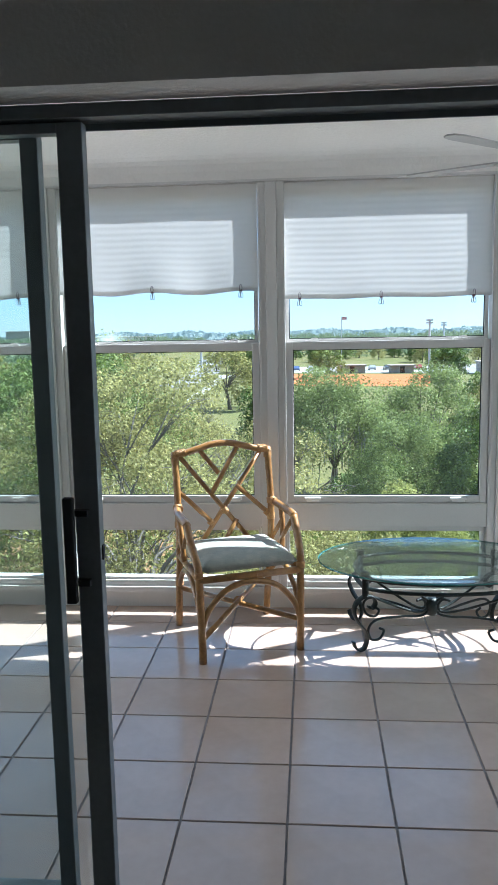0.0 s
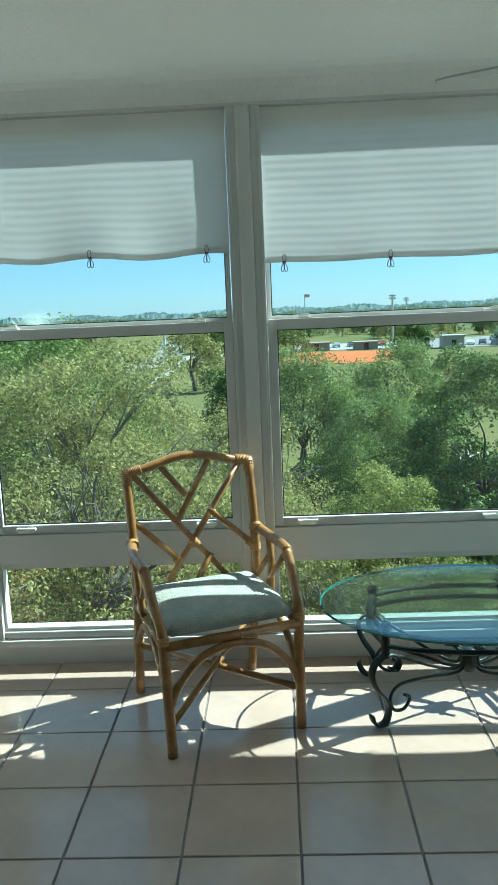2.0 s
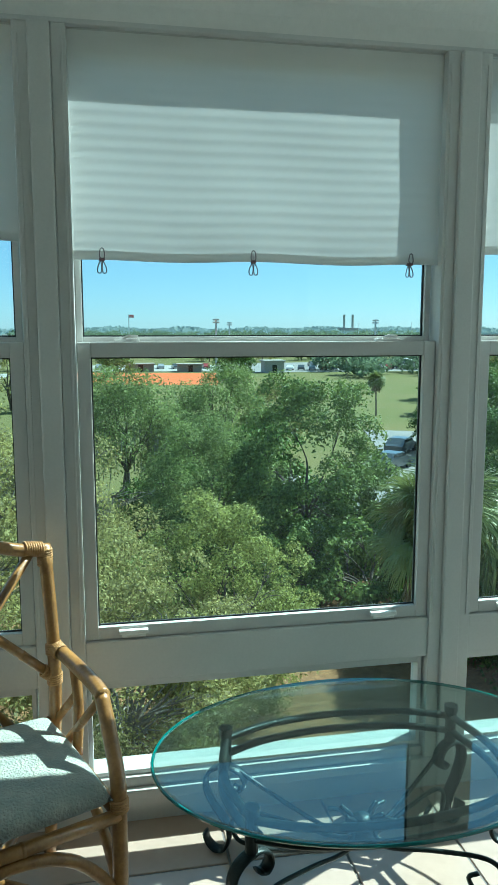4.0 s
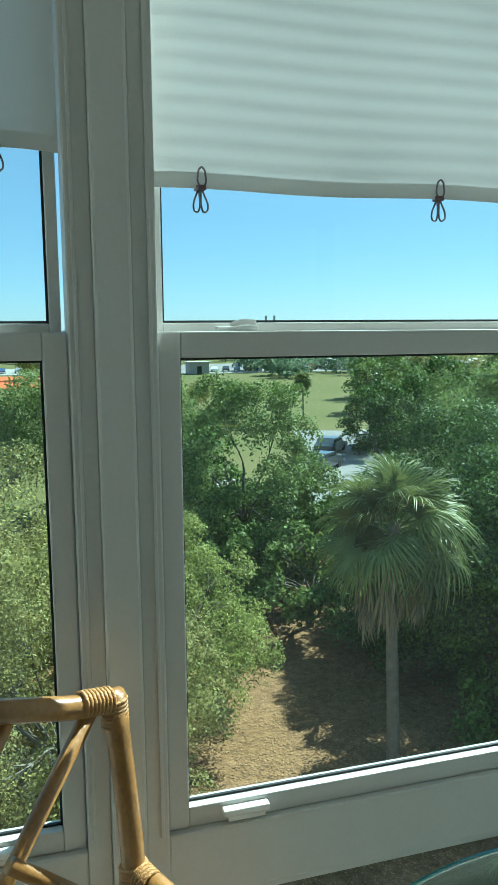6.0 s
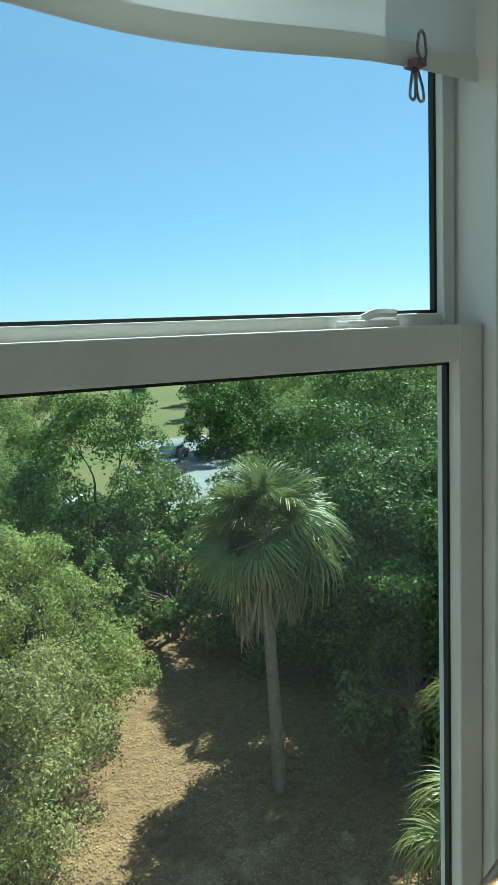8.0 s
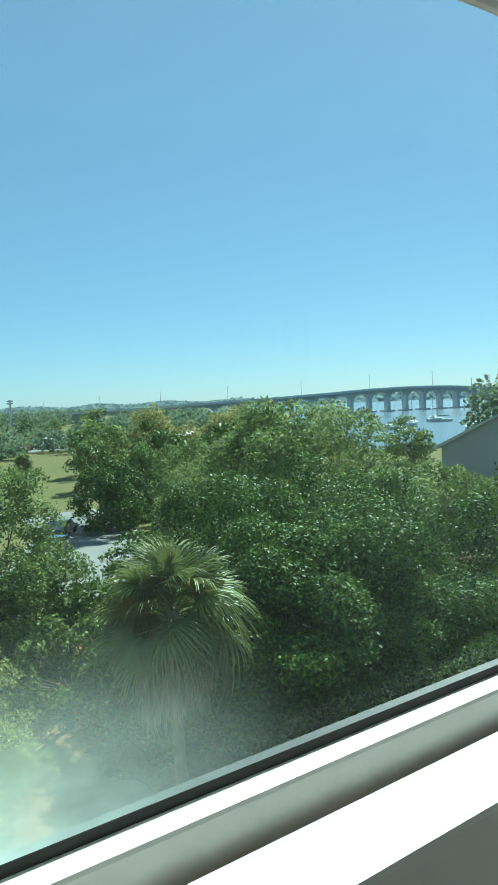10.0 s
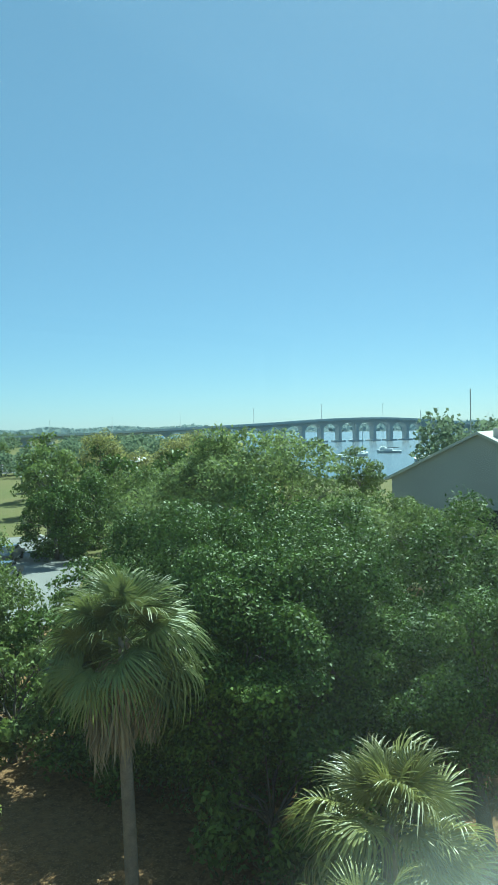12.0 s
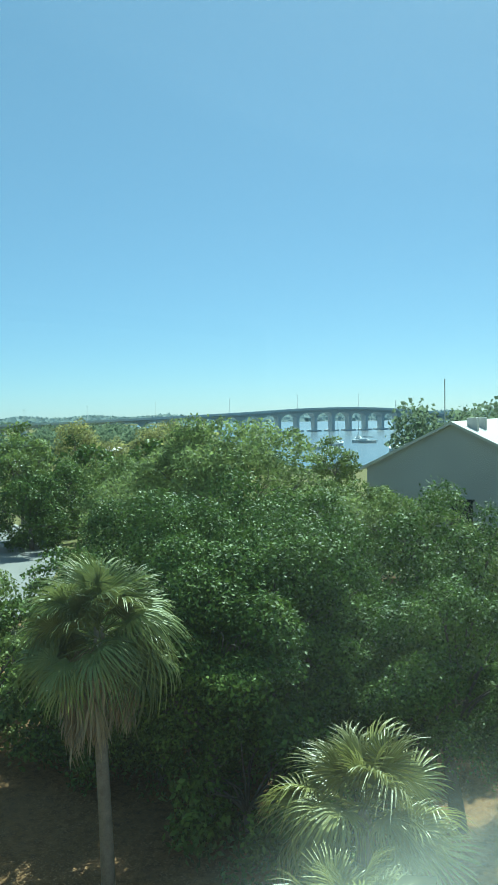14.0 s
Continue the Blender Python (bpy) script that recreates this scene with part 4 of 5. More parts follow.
tree(41.0, 30.0, 5.0, 6.4, 26000, 0.20, M_OAKMID, 37, L_MID, low=0.12, clumps=80)
tree(8.2, 50.5, 4.6, 8.9, 30000, 0.19, M_OAKPALE, 38, "live oak hung with grey moss", low=0.22, clumps=80, moss=True)
tree(1.4, 47.5, 4.4, 9.0, 28000, 0.19, M_OAKPALE, 39, "live oak hung with grey moss", low=0.22, clumps=80, moss=True)
tree(16.2, 68.0, 3.6, 7.0, 12000, 0.22, M_OAK, 40, "pale olive park tree by the lot", low=0.15, clumps=50)
tree(-3.6, 62.0, 3.2, 7.2, 12000, 0.22, M_OAKDARK, 41, L_DARK, low=0.1, clumps=50)
tree(-8.5, 47.0, 4.6, 8.0, 18000, 0.20, M_OAK, 42, L_NEAR, low=0.1, clumps=60)

tree(12.3, 17.0, 3.4, 8.0, 60000, 0.11, M_OAKDARK, 47, L_DARK, low=0.42, clumps=40)
tree(44.0, 42.5, 4.6, 6.0, 20000, 0.20, M_OAKMID, 48, L_MID, low=0.0, clumps=60)
tree(38.0, 44.0, 4.8, 8.6, 20000, 0.20, M_OAK, 49, L_MID, low=0.05, clumps=60)
tree(36.0, 55.0, 4.8, 8.2, 16000, 0.22, M_OAKMID, 50, L_MID, low=0.05, clumps=60)
tree(47.0, 40.0, 4.0, 5.8, 14000, 0.20, M_OAKDARK, 61, L_DARK, low=0.0, clumps=50)
tree(43.0, 36.5, 4.2, 6.4, 16000, 0.19, M_OAKMID, 62, L_MID, low=0.0, clumps=60)
tree(50.0, 47.0, 4.0, 5.6, 12000, 0.22, M_OAKMID, 63, L_MID, low=0.0, clumps=50)
tree(31.0, 63.5, 3.4, 6.6, 10000, 0.24, M_OAKDARK, 64, L_DARK, low=0.0, clumps=50)
tree(35.5, 67.5, 3.6, 7.2, 10000, 0.24, M_OAKDARK, 65, L_DARK, low=0.0, clumps=50)
tree(40.5, 73.0, 4.0, 7.2, 10000, 0.24, M_OAKMID, 66, L_MID, low=0.0, clumps=50)
tree(17.4, 12.4, 2.9, 7.0, 40000, 0.10, M_OAKDARK, 67, L_DARK, low=0.3, clumps=34)
tree(3.3, 19.8, 3.0, 6.8, 54000, 0.10, M_OAKBRIGHT, 73, "bright yellow-green live oak with fine leaves", low=0.08, clumps=160, spread=0.15)

# bushes that fill the ground under the trees
bush = [tree(12.2, 22.6, 2.5, 3.9, 7000, 0.17, M_OAKDARK, 45, "dark green bush on the leafy ground", "bush", low=0.0, clumps=40, group="bushes"),
        tree(16.2, 21.0, 2.4, 3.6, 7000, 0.17, M_OAKMID, 46, "mid-green bush on the leafy ground", "bush", low=0.0, clumps=40, group="bushes")]
for b in bush:
    b.name = "bush"
rnd = random.Random(12)
for i, (x, y) in enumerate([(12.4, 15.4), (13.4, 13.2), (13.6, 25.8), (10.2, 26.6), (19.8, 22.6), (22.6, 21.0), (23.6, 24.6), (17.6, 27.5), (21, 29.5), (7.0, 27.5), (4.2, 29.0), (8.6, 30.5), (13.2, 31.0), (16.6, 32.4), (0.4, 26.0),
                            (28.0, 21.5), (31.0, 20.0), (33.5, 24.0), (22.4, 15.2), (25.6, 13.4), (28.5, 11.0), (5.2, 40.5), (-1.0, 37), (8.0, 35.5), (10.4, 36.8), (12.6, 35.6), (7.2, 40), (9.4, 42.6), (3.4, 33.6), (14.6, 38.5), (2.2, 39.5), (11.6, 39.5), (27.5, 33), (37, 24), (-7, 25.5), (20.5, 38.5)]):
    k = rnd.uniform(0.8, 1.3)
    copy_thing(bush[(i % 5) > 2], pose(x, y, G, 0, 0, rnd.uniform(0, 360)) @ Matrix.Diagonal((k, k, k * rnd.uniform(0.8, 1.2), 1)))

# trees farther off: a few kinds, copied
kinds = [tree(-24, 62, 5.0, 9.2, 3800, 0.48, M_OAKMID, 51, "park tree in full leaf", low=0.10, clumps=50, group="far park trees"),
         tree(-38, 84, 5.2, 9.8, 3800, 0.48, M_OAK, 52, "olive park tree in full leaf", low=0.10, clumps=50, group="far park trees"),
         tree(47, 80, 4.8, 8.2, 3800, 0.48, M_OAKDARK, 53, "dark park tree in full leaf", low=0.08, clumps=50, group="far park trees")]
rnd = random.Random(77)
spots = [(-17, 44), (-27, 48), (-33, 66), (-22, 82), (-46, 70), (-31, 104), (-48, 98), (-58, 120), (-40, 130), (-62, 92), (-20, 66), (-75, 140), (-52, 160), (-46, 196), (-70, 200),
         (40, 62), (52, 66), (60, 84), (47, 96), (66, 104), (74, 88), (58, 118), (82, 116), (90, 96), (84, 74), (76, 132),
         (31, 173), (4, 186), (-27.7, 226), (-20, 218), (-16, 222), (-12, 112), (-6, 312), (8, 330), (20, 322), (34, 318), (46, 312), (58, 330), (70, 318), (88, 312), (104, 308), (124, 316), (-30, 310), (-18, 326), (36, 272), (-12, 216), (-16, 276), (3, 282), (38, 226), (56, 262), (72, 270), (90, 262), (38, 266), (2, 300), (14, 306), (26, 300), (52, 285), (64, 288), (80, 282), (96, 280), (118, 276), (-12, 300), (-24, 290), (142, 290), (112, 150), (96, 166), (122, 72), (132, 80), (140, 70), (116, 62)]
for i, (x, y) in enumerate(spots):
    s = rnd.uniform(0.75, 1.12) * (0.8 if y > 240 else 1.0)
    copy_thing(kinds[i % 3], pose(x, y, G, 0, 0, rnd.uniform(0, 360)) @ Matrix.Diagonal((s, s, s * rnd.uniform(0.9, 1.05), 1)))


# ---- palms ----
def frond_mesh(seed, mat, droop, dead):
    """A fan leaf on its stalk: split blades that spread, arch and hang."""
    rnd = random.Random(seed)
    bm = bmesh.new()
    stalk = 0.95 if not dead else 0.75
    tube(bm, [(0, 0, 0), (stalk * 0.5, 0, 0.03), (stalk, 0, -0.03 * droop)], 0.022, 0.012, sides=5, steps=2)
    n = 32
    for i in range(n):
        a = (i / (n - 1) - 0.5) * 2
        ang = a * radians(118 if not dead else 70) + rnd.uniform(-0.04, 0.04)
        ln = (1.02 - 0.30 * abs(a) ** 2) * rnd.uniform(0.9, 1.08)
        base = Vector((stalk - 0.02 + 0.18 * (1 - abs(a)), 0, 0))
        d = Vector((math.cos(ang), math.sin(ang), 0.20 * abs(a)))
        side = Vector((-math.sin(ang), math.cos(ang), 0))
        w = 0.027 * rnd.uniform(0.75, 1.2)
        bend = rnd.uniform(0.30, 0.75)
        prev = None
        for k, f in enumerate((0.0, 0.3, 0.58, 0.8, 1.0)):
            q = base + d * (ln * (f - 0.16 * droop * f ** 3)) + Vector((0, 0, -droop * f ** 2.6 * ln * bend))
            ww = w * (0.6, 1.0, 0.8, 0.5, 0.05)[k]
            lift = Vector((0, 0, ww * 0.35))
            cur = [bm.verts.new(q - side * ww + lift), bm.verts.new(q), bm.verts.new(q + side * ww + lift)]
            if prev:
                bm.faces.new((prev[0], prev[1], cur[1], cur[0]))
                bm.faces.new((prev[1], prev[2], cur[2], cur[1]))
            prev = cur
    me = bpy.data.meshes.new("frond")
    bm.to_mesh(me)
    bm.free()
    me.materials.append(mat)
    return me


UPRIGHT = frond_mesh(59, M_FROND, 0.85, False)
FRONDS = [frond_mesh(60 + i, M_FROND, d, False) for i, d in enumerate((0.95, 1.3, 1.7, 2.1))]

YOUNG = [frond_mesh(80 + i, M_YOUNG, d, False) for i, d in enumerate((0.75, 1.0, 1.4))]


def dead_mesh(seed):
    """A dead leaf: its stalk bends down and its split blades hang in a ragged bundle."""
    rnd = random.Random(seed)
    bm = bmesh.new()
    tube(bm, [(0, 0, 0), (0.32, 0, 0.02), (0.55, 0, -0.16)], 0.02, 0.012, sides=5, steps=2)
    for i in range(26):
        a = i / 12.5 - 1
        x, ln = 0.52 + rnd.uniform(-0.10, 0.14), rnd.uniform(0.75, 1.35)
        w = rnd.uniform(0.014, 0.026)
        turn = rnd.uniform(0, 3.14)
        side = Vector((math.cos(turn), math.sin(turn), 0))
        prev = None
        for f, s in ((0.0, 0.5), (0.3, 1.0), (0.7, 0.9), (1.0, 0.15)):
            q = Vector((x + 0.10 * f * rnd.uniform(-1, 1.3), a * (0.08 + 0.34 * f ** 0.6), -0.14 - ln * f))
            cur = [bm.verts.new(q - side * w * s), bm.verts.new(q + side * w * s)]
            if prev:
                bm.faces.new((prev[0], prev[1], cur[1], cur[0]))
            prev = cur
    me = bpy.data.meshes.new("dead_frond")
    bm.to_mesh(me)
    bm.free()
    me.materials.append(M_DEAD)
    return me


DEADS = [dead_mesh(70 + i) for i in range(4)]


def turned(el, az):
    return Matrix.Rotation(radians(az), 4, "Z") @ Matrix.Rotation(radians(-el), 4, "Y")


def cabbage_palm(x, y, crown, label, green, dead, seed, scale=1.0):
    rnd = random.Random(seed)
    p = thing("cabbage_palm", label, "palm tree", "palms", at=pose(x, y, G))
    bm = bmesh.new()
    top = crown - G
    tube(bm, [(0.10, 0, -0.1), (0.06, 0.0, top * 0.3), (-0.02, 0.02, top * 0.7), (0, 0, top)], 0.17 * scale, 0.125 * scale, sides=12, steps=6)
    part("trunk", bm, M_PALMTRUNK, p, smooth=True)
    for i in range(green + dead):
        is_dead = i >= green
        if is_dead:
            el = rnd.uniform(-12, 12)
        else:
            el = 84 - 114 * ((i + 0.5) / green) ** 0.85 + rnd.uniform(-17, 17)
        s = scale * rnd.uniform(0.88, 1.1) * (rnd.uniform(0.62, 0.98) if is_dead else 0.82 + 0.22 * i / green)
        ob = new("frond" if not is_dead else "dead_frond", rnd.choice(DEADS) if is_dead else rnd.choice(YOUNG) if dead < 20 else UPRIGHT if el > 66 else FRONDS[0] if el > 30 else rnd.choice(FRONDS))
        ob.parent = p
        zoff = top - (rnd.uniform(-0.1, 0.4) if not is_dead else rnd.uniform(0.55, 1.65))
        ob.matrix_basis = Matrix.Translation((0, 0, zoff)) @ turned(el, i * 137.5 + rnd.uniform(-15, 15)) @ pose(0.08, 0, 0, rnd.uniform(-60, 60) * (not is_dead), 0, 0) @ Matrix.Diagonal((s, s, s, 1))
    return p


palm = cabbage_palm(8.16, 15.85, -3.10, "tall cabbage palm with a skirt of dead fronds", 66, 64, 3)
cabbage_palm(11.4, 10.9, -6.65, "young cabbage palm with bright glossy fronds", 44, 5, 4, 1.12)
cabbage_palm(8.8, 9.2, -7.5, "low young cabbage palm with yellowed lower fronds", 36, 6, 8, 1.0)
for x, y, s in ((33.6, 70.5, 0.62), (36, 96, 0.7)):
    copy_thing(palm, pose(x, y, G, 0, 0, x * 40) @ Matrix.Diagonal((s, s, s, 1)))


# ---- fallen leaves ----
rng = np.random.default_rng(14)
n = 110000
pts = np.stack([rng.uniform(0, 27, n), rng.uniform(6, 28, n), np.full(n, G + 0.045)], axis=1)
M_DRYLEAF = material("dry_leaf", (0.40, 0.25, 0.13), 0.9, second=(0.20, 0.12, 0.065), scale=0.7, per_island=0.35, spec=0.1)
ob = new("fallen_leaves", leaf_mesh("fallen_leaves", pts, 0.068, 0.04, M_DRYLEAF, rng, up=4.0))
tagged(ob, "dry tan leaves fallen on the ground", "leaves", kind="stuff")


# ---- far woods and the horizon ----
rng = np.random.default_rng(9)
woods = []
for _ in range(1500):
    r = rng.uniform(0, 1)
    x, y = rng.uniform(-420, 420), rng.uniform(150, 760)
    if -75 < x < 165 and y < 300 or x > 0.55 * y + 60 and y < 330:
        continue
    if x > 120 and (x - 0.55 * y) > -40:
        continue
    if abs(x + 45 + (y - 229) * 0.085) < 16:
        continue
    woods.append((x, y, rng.uniform(3.5, 6.5), rng.uniform(6, 10.5)))
for _ in range(60):
    woods.append((rng.uniform(60, 150), rng.uniform(150, 190) + 20, rng.uniform(3, 5), rng.uniform(5, 8)))
for _ in range(90):
    a = rng.uniform(0, 1)
    woods.append((110 + 130 * a + rng.uniform(-20, 20), 175 + 190 * a + rng.uniform(-10, 40), rng.uniform(3, 6), rng.uniform(5, 9)))
for _ in range(70):
    woods.append((rng.uniform(128, 230), rng.uniform(62, 100), rng.uniform(4, 7), rng.uniform(9, 14.5)))
allp = []
for x, y, r, h in woods:
    n = 420 if y < 110 else 170
    d = rng.normal(size=(n, 3))
    d /= np.linalg.norm(d, axis=1)[:, None]
    p = d * rng.uniform(0.6, 1.0, size=(n, 1)) * np.array([r, r, h * 0.5]) + rng.normal(size=(n, 3)) * 0.25
    p[:, 2] = G + h * 0.52 + p[:, 2]
    allp.append(p + np.array([x, y, 0]))
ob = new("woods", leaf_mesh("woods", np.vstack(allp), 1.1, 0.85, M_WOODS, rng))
tagged(ob, "far woods of low green trees beyond the park", "woods", kind="stuff")
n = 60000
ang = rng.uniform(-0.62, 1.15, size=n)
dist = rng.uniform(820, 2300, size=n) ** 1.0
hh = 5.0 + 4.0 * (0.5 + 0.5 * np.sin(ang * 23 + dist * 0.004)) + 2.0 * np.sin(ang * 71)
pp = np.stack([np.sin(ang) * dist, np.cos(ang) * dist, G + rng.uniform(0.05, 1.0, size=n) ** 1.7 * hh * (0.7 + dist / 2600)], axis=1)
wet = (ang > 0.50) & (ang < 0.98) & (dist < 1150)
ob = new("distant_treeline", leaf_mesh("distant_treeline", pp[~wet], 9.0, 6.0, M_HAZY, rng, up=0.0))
tagged(ob, "line of distant trees on the horizon, paled by painted haze", "woods", kind="stuff")


# ---- bridge ----
def bridge():
    b = thing("bridge", "long concrete highway bridge on rows of piers over the river", "bridge")
    line = smooth_path([(150, 600, -5.5), (205, 520, -4.2), (249, 440, -2.2), (286, 383, 0.2), (327, 357, 2.2), (366, 342, 4.2), (402, 330, 4.5), (440, 319, 2.6), (500, 304, -2.5), (560, 290, -6)], 8)
    prof = [(-6.5, 0.9), (-6.2, 0.9), (-6.2, 0.0), (6.2, 0.0), (6.2, 0.9), (6.5, 0.9), (6.5, -0.5), (4.0, -0.8), (3.6, -1.9), (-3.6, -1.9), (-4.0, -0.8), (-6.5, -0.5)]
    bm = bmesh.new()
    prev = None
    for i, q in enumerate(line):
        t = (line[min(i + 1, len(line) - 1)] - line[max(i - 1, 0)])
        t.z = 0
        t.normalize()
        s = Vector((-t.y, t.x, 0))
        cur = [bm.verts.new(q + s * u + Vector((0, 0, w))) for u, w in prof]
        if prev:
            for k in range(len(prof)):
                j = (k + 1) % len(prof)
                bm.faces.new((prev[k], prev[j], cur[j], cur[k]))
        prev = cur
    part("deck", bm, M_BRIDGE, b)
    gone, nxt, lamp = 0.0, 55.0, 20.0
    for p, q in zip(line, line[1:]):
        step = (q - p).length
        t = (q - p).normalized()
        a = math.degrees(math.atan2(t.y, t.x))
        while nxt <= gone + step:
            c = p.lerp(q, (nxt - gone) / step)
            bm = bmesh.new()
            h = c.z - 1.9 - (G - 1)
            rows = [(-0.1, 1.0, 2.6)] + [(h - 4.2 + 4.25 * f, 1.0 + 4.2 * f ** 3, 2.6 + 2.4 * f ** 2) for f in (0, 0.3, 0.55, 0.75, 0.9, 1.0)]
            last = None
            for z, u, v in rows:
                cur = [bm.verts.new((x * u, y * v, z)) for x, y in ((-1, -1), (1, -1), (1, 1), (-1, 1))]
                if last:
                    for k in range(4):
                        bm.faces.new((last[k], last[(k + 1) % 4], cur[(k + 1) % 4], cur[k]))
                else:
                    bm.faces.new(cur[::-1])
                last = cur
            bm.faces.new(last)
            box(bm, -3.4, 3.4, -4.0, 4.0, 0.4, 2.0, 0.2)
            o = part("pier", bm, M_BRIDGE, b)
            o.matrix_basis = pose(c.x, c.y, G - 1, 0, 0, a)
            nxt += 13.0 if 300 < c.x else 17.0
        while lamp <= gone + step:
            c = p.lerp(q, (lamp - gone) / step)
            bm = bmesh.new()
            tube(bm, [(0, 0, 0), (0, 0, 9.5)], 0.16, 0.11, sides=6, curve=False)
            for s in (-1, 1):
                tube(bm, [(0, 0, 9.0), (0, s * 1.0, 10.2), (0, s * 2.0, 10.4)], 0.10, 0.09, sides=5)
            o = part("lamp_post", bm, M_STEELPOLE, b)
            o.matrix_basis = pose(c.x, c.y, c.z, 0, 0, a)
            lamp += 46.0
        gone += step
    return b


bridge()


# ---- gabled building ----
def gable_building():
    h = thing("building", "large plain stucco building with a low gabled roof", "building")
    peak = Vector((64.9, 42.7, 0.45))
    along, back = Vector((0.36, -0.933, 0)), Vector((0.933, 0.36, 0))
    half, drop, depth = 8.6, 4.3, 30.0
    bm = bmesh.new()
    eave = peak.z - drop
    out = [(-half, G), (half, G), (half, eave), (0, peak.z - 0.15), (-half, eave)]
    fr = [bm.verts.new((peak + along * u).to_2d().to_3d() + Vector((0, 0, z))) for u, z in out]
    bk = [bm.verts.new(v.co + back * depth) for v in fr]
    bm.faces.new(fr)
    bm.faces.new(bk[::-1])
    for i in range(5):
        j = (i + 1) % 5
        bm.faces.new((fr[i], bk[i], bk[j], fr[j]))
    part("wall", bm, M_STUCCO, h)
    for s in (-1, 1):
        bm = bmesh.new()
        base = Vector((peak.x, peak.y, 0))
        q = []
        for u, z in ((0, peak.z), (s * (half + 0.6), eave - 0.28)):
            for d in (-0.5, depth + 0.5):
                for th in (0.0, 0.28):
                    q.append(bm.verts.new(base + along * u + back * d + Vector((0, 0, z + th - 0.1))))
        for f in ((0, 1, 3, 2), (4, 6, 7, 5), (0, 4, 5, 1), (2, 3, 7, 6), (1, 5, 7, 3), (0, 2, 6, 4)):
            bm.faces.new([q[k] for k in f])
        part("roof", bm, M_ROOF, h)
    for d in (3.0, 8.0):
        m = pose(*(peak + back * d + along * 1.5 + Vector((0, 0, -0.4))), 0, 0, 21)
        o = part("roof_vent", boxes((-0.5, 0.5, -0.5, 0.5, -0.6, 0.9), bevel=0.05), M_ROOF, h)
        o.matrix_basis = m
    o = part("awning", boxes((-1.2, 1.2, -0.6, 0.6, 0, 0.25), (-1.0, 1.0, -0.3, 0.5, -2.4, -0.02), bevel=0.03), M_CARGLASS, h, "dark doorway canopy")
    o.matrix_basis = pose(*(peak - back * 0.1 + along * 1.0 + Vector((0, 0, -7.6))), 0, 0, -69)
    return h


gable_building()


# ---- boats on the river ----
def sailboat(x, y, turn, length, mast, hull_label):
    b = thing("sailboat", hull_label, "boat", "moored boats", at=pose(x, y, G + 0.12, 0, 0, turn))
    bm = bmesh.new()
    prev = None
    for f, w, z in ((-0.5, 0.75, 0.9), (-0.25, 1.0, 0.85), (0.1, 1.0, 0.9), (0.35, 0.6, 1.05), (0.5, 0.04, 1.25)):
        w *= length * 0.15
        cur = [bm.verts.new((f * length, s * w * k, zz)) for s, k, zz in ((-1, 1, z), (-1, 0.6, -0.2), (1, 0.6, -0.2), (1, 1, z))]
        if prev:
            for k in range(4):
                bm.faces.new((prev[k], prev[(k + 1) % 4], cur[(k + 1) % 4], cur[k]))
        else:
            bm.faces.new(cur[::-1])
        prev = cur
    bm.faces.new(prev)
    part("hull", bm, M_HANDLE, b)
    part("cabin", boxes((-0.15 * length, 0.2 * length, -0.09 * length, 0.09 * length, 0.8, 1.5), bevel=0.15), M_HANDLE, b)
    if mast:
        part("mast", tubes(([(0.05 * length, 0, 0.8), (0.05 * length, 0, mast)], 0.10), sides=6, curve=False), M_STEELPOLE, b)
        part("boom", tubes(([(0.05 * length, 0, 2.2), (-0.38 * length, 0, 2.1)], 0.16), sides=6, curve=False), M_CARGLASS, b, "furled sail on the boom")
    return b


for x, y, a, ln, ms in ((212, 183, 20, 11, 14), (188, 172, 70, 9, 0), (172, 152, 40, 10, 12), (236, 190, 110, 10, 13), (186, 138, 60, 11, 15), (193, 140, 30, 10, 14), (228, 160, 80, 9, 12), (205, 150, 15, 10, 13), (262, 214, 35, 10, 12)):
    sailboat(x, y, a, ln, ms, "white sailboat moored on the river" if ms else "white motor boat moored on the river")


# ---- park buildings, poles and cars ----
def pavilion(x, y, turn, w, d, h, roof_mat, label):
    p = thing("pavilion", label, "pavilion", at=pose(x, y, G + 0.1, 0, 0, turn))
    for sx in (-1, 1):
        for sy in (-1, 1):
            o = part("post", boxes((-0.12, 0.12, -0.12, 0.12, 0, h)), M_CONCRETE, p)
            o.matrix_basis = pose(sx * w * 0.42, sy * d * 0.42, 0)
    bm = bmesh.new()
    low = [bm.verts.new((sx * w / 2, sy * d / 2, h)) for sx, sy in ((-1, -1), (1, -1), (1, 1), (-1, 1))]
    rid = [bm.verts.new((-w * 0.22, 0, h + d * 0.22)), bm.verts.new((w * 0.22, 0, h + d * 0.22))]
    bm.faces.new(low[::-1])
    bm.faces.new((low[0], low[1], rid[1], rid[0]))
    bm.faces.new((low[2], low[3], rid[0], rid[1]))
    bm.faces.new((low[1], low[2], rid[1]))
    bm.faces.new((low[3], low[0], rid[0]))
    part("roof", bm, roof_mat, p)
    return p


pavilion(64, 134, 20, 6.5, 4.5, 2.8, M_HANDLE, "white-roofed picnic shelter on the grass")
pavilion(89, 204, 10, 9, 5, 2.8, M_HANDLE, "white-roofed picnic shelter by the car park")
pavilion(110, 172, 30, 8, 5, 2.8, M_HANDLE, "white-roofed picnic shelter near the shore")
M_BROWN = material("brown_block", (0.34, 0.30, 0.26), 0.9, vary=0.1, scale=1)


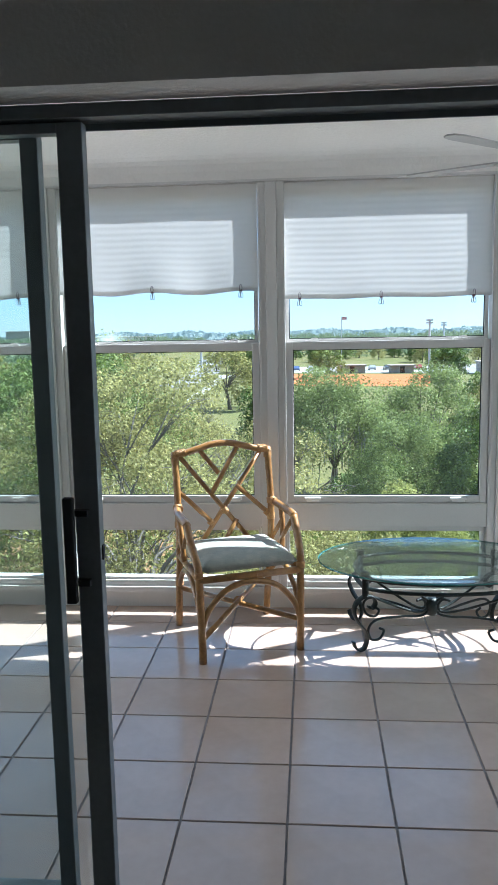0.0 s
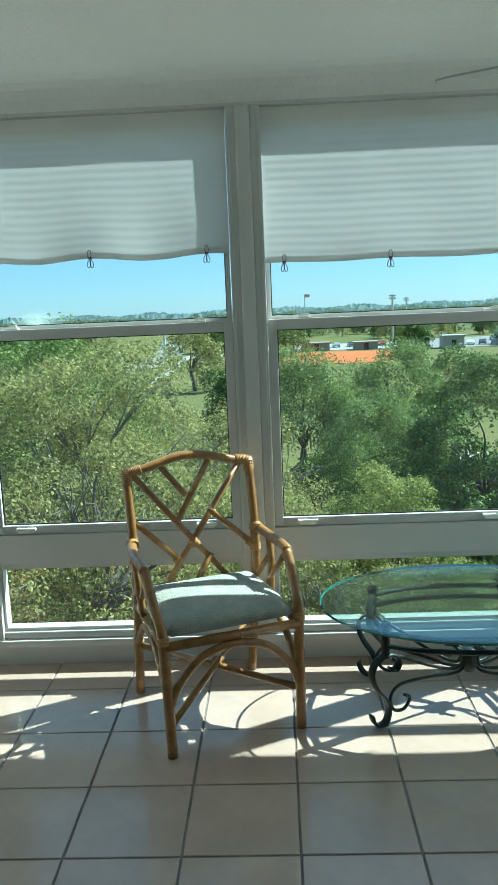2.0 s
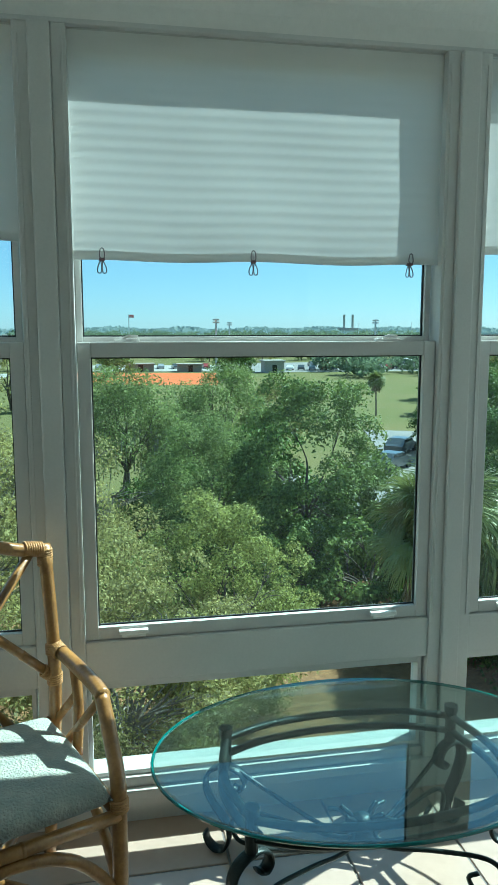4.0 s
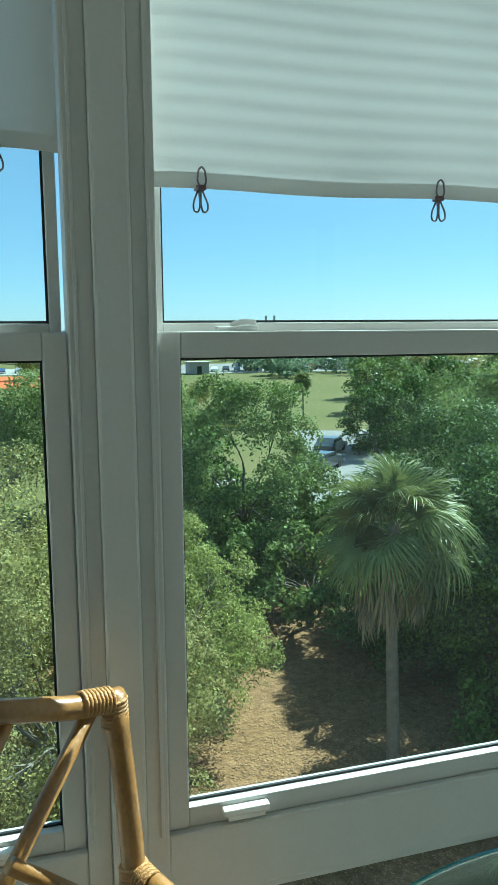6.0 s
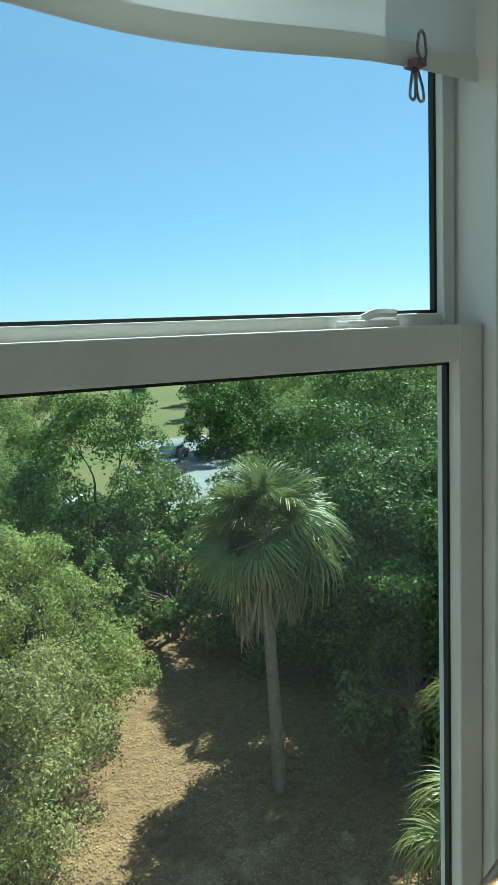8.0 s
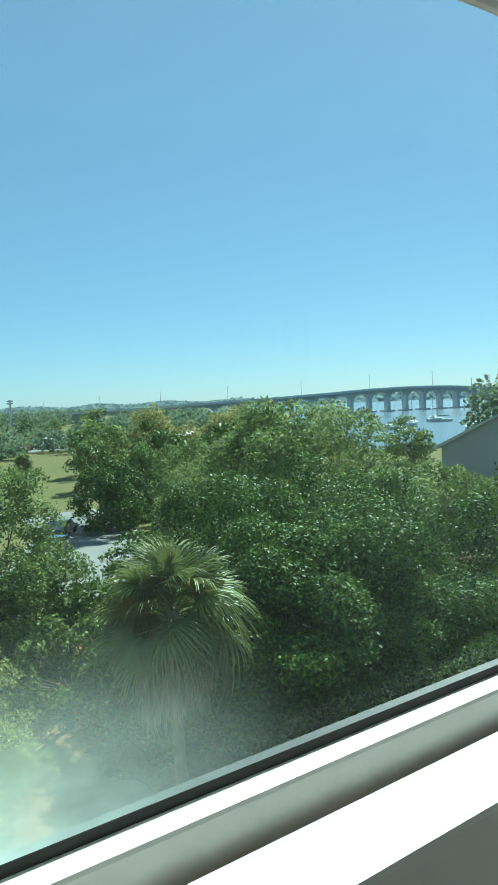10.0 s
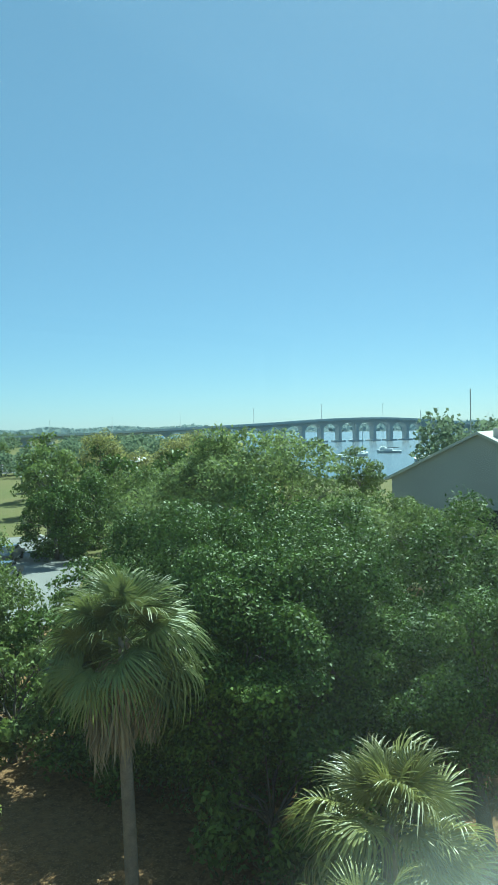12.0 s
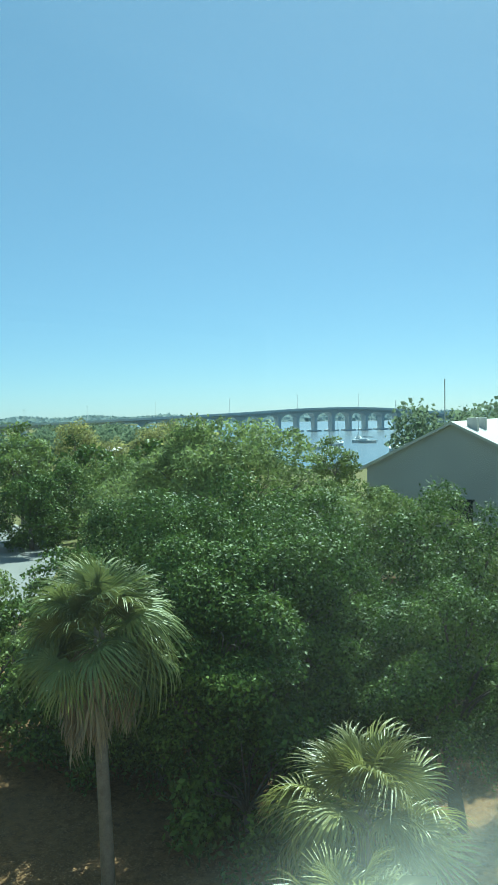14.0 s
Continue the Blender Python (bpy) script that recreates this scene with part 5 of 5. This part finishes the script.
def block_house(name, x, y, turn, w, d, h, wall_mat, label, roof_mat=M_ROOF):
    p = thing(name, label, "shed", at=pose(x, y, G, 0, 0, turn))
    part("wall", boxes((-w / 2, w / 2, -d / 2, d / 2, 0, h), bevel=0.05), wall_mat, p)
    part("roof", boxes((-w / 2 - 0.4, w / 2 + 0.4, -d / 2 - 0.4, d / 2 + 0.4, h, h + 0.35), bevel=0.08), roof_mat, p)
    part("door", boxes((-0.6, 0.6, -d / 2 - 0.06, -d / 2 - 0.01, 0, 2.1), bevel=0.02), M_CARGLASS, p)
    return p


block_house("dugout", 11, 208, 3, 7, 4, 1.9, M_BROWN, "brown ball-field dugout with a flat roof", M_BROWN)
block_house("dugout", 24, 206, 3, 6, 4, 1.8, M_BROWN, "brown ball-field dugout with a flat roof", M_BROWN)
block_house("shed", 45.0, 198, 0, 5.2, 5, 2.9, M_STUCCO, "small grey park building with a flat roof", M_STUCCO)
block_house("shed", 10.6, 44.5, 35, 2.4, 2.0, 2.0, M_STUCCO, "pale shed half hidden by the trees")
block_house("warehouse", 60, 420, 0, 38, 16, 7, M_STUCCO, "long white building behind the park")
block_house("warehouse", -150, 620, 15, 50, 20, 9, M_ROOF, "pale long building on the horizon")
block_house("house", -52, 560, 0, 22, 12, 7, M_HANDLE, "pale house beyond the woods")
block_house("tower_block", -262, 690, 0, 22, 18, 15, M_STUCCO, "grey block of flats on the horizon")


def light_pole(x, y, top, bank, label, r=0.28):
    p = thing("light_pole", label, "pole", "park poles", at=pose(x, y, G))
    part("pole", tubes(([(0, 0, 0), (0, 0, top - G)], r), sides=8, curve=False), M_STEELPOLE, p)
    if bank:
        for k in range(2):
            o = part("lamp_bank", boxes((-0.9, 0.9, -0.15, 0.15, -0.2, 0.2), bevel=0.04), M_STEELPOLE, p)
            o.matrix_basis = pose(0, 0, top - G - 0.3 - 0.7 * k)
    return p


light_pole(31.0, 204, 4.0, True, "tall grey floodlight pole beside the ball field")
light_pole(44, 260, 3.6, True, "tall grey floodlight pole beside the ball field")
light_pole(79, 214, 4.0, True, "tall grey floodlight pole beside the ball field")
light_pole(-27.2, 190, -2.0, False, "plain grey utility pole by the road")
light_pole(106, 70, 6.8, False, "thin steel mast behind the building", 0.09)
fp = thing("flagpole", "thin flagpole with a red and white flag", "flag", at=pose(10.5, 262, G))
part("pole", tubes(([(0, 0, 0), (0, 0, 16)], 0.14), sides=6, curve=False), M_STEELPOLE, fp)
M_FLAG = material("red_white_flag", (0.5, 0.08, 0.08), 0.9, second=(0.6, 0.5, 0.5), scale=2.0)
part("flag", boxes((0.1, 1.7, -0.02, 0.02, 14.9, 15.9), bevel=0.01), M_FLAG, fp)
for x, y in ((391.7, 1211.6), (404.6, 1207.4)):
    s = thing("smokestack", "pale distant smokestack of a power plant", "chimney", "smokestacks", at=pose(x, y, G))
    part("shaft", tubes(([(0, 0, 0), (0, 0, 33)], 1.9), sides=12, curve=False), M_STUCCO, s)
    part("base_building", boxes((-9, 9, -6, 6, 0, 12), bevel=0.4), M_STUCCO, s)

CAR_PAINTS = [material("car_paint", c, 0.3, vary=0.04, coat=0.6) for c in ((0.75, 0.75, 0.74), (0.06, 0.07, 0.08), (0.32, 0.33, 0.35), (0.30, 0.04, 0.04), (0.08, 0.12, 0.25))]


def car(paint, label):
    c = thing("car", label, "car", "parked cars")
    bm = bmesh.new()
    side = [(-2.2, 0.35), (2.2, 0.35), (2.25, 0.75), (1.1, 0.95), (0.55, 1.42), (-1.1, 1.45), (-1.9, 0.98), (-2.25, 0.85)]
    a = [bm.verts.new((x, -0.88 + (0.12 if z > 1.2 else 0), z)) for x, z in side]
    b = [bm.verts.new((x, 0.88 - (0.12 if z > 1.2 else 0), z)) for x, z in side]
    bm.faces.new(a)
    bm.faces.new(b[::-1])
    for i in range(len(side)):
        j = (i + 1) % len(side)
        bm.faces.new((a[i], b[i], b[j], a[j]))
    part("body", bm, paint, c)
    for s in (-1, 1):
        part("window", boxes((-1.45, 0.70, s * 0.82 - 0.02, s * 0.82 + 0.02, 1.0, 1.36), bevel=0.01), M_CARGLASS, c)
        for x in (-1.35, 1.35):
            part("wheel", tubes(([(x, s * 0.80 - 0.1, 0.33), (x, s * 0.80 + 0.1, 0.33)], 0.33), sides=12, curve=False, up=(0, 0, 1)), M_TYRE, c)
    return c


cars = [car(p, l) for p, l in zip(CAR_PAINTS, ("white car parked on the asphalt lot", "black car parked on the asphalt lot", "silver-grey car parked on the asphalt lot", "dark red car parked on the asphalt lot", "dark blue car parked on the asphalt lot"))]
rnd = random.Random(31)
places = [(52 + 3.1 * k, 207 - 0.2 * k, 75) for k in range(10)] + [(84 + 5.2 * k, 208 + 3.1 * k, 118) for k in range(10)] + [(64 + 4.2 * k, 228 + 0.8 * k, 90) for k in range(14)]
places += [(-4 + 4.3 * k, 221, 90) for k in range(9)] + [(-44, 330, 96), (-52, 410, 96), (-33, 250, 96), (23.5, 58, 40), (27.5, 66, 50)]
for i, (x, y, a) in enumerate(places):
    m = pose(x, y, G + 0.075, 0, 0, a + rnd.uniform(-4, 4))
    if i < 5:
        cars[i].matrix_basis = m
    else:
        copy_thing(rnd.choice(cars), m)


# ---- floor tiles, one by one ----
TX, TY, JOINT = 0.3345, 0.3315, 0.0035
bm = boxes((-TX / 2 + JOINT, TX / 2 - JOINT, -TY / 2 + JOINT, TY / 2 - JOINT, -0.0045, 0.0))
bmesh.ops.bevel(bm, geom=[e for e in bm.edges if all(v.co.z > -0.001 for v in e.verts)], offset=0.002, segments=1, affect="EDGES")
tile_mesh = mesh_from("tile", bm, M_TILE)
rnd = random.Random(5)
for j in range(-5, 3):
    for i in range(-11, 11):
        x, y = (i + 0.5) * TX, (j + 0.5) * TY
        if x - TX / 2 < X0 or x + TX / 2 > X1:
            continue
        if y - TY / 2 < -1.40 or y + TY / 2 > 1.0:
            continue
        ob = new("tile", tile_mesh)
        ob.parent = grout
        ob.matrix_basis = pose(x, y, 0.0002 * rnd.random(), 0.06 * (rnd.random() - 0.5), 0.06 * (rnd.random() - 0.5), 0)
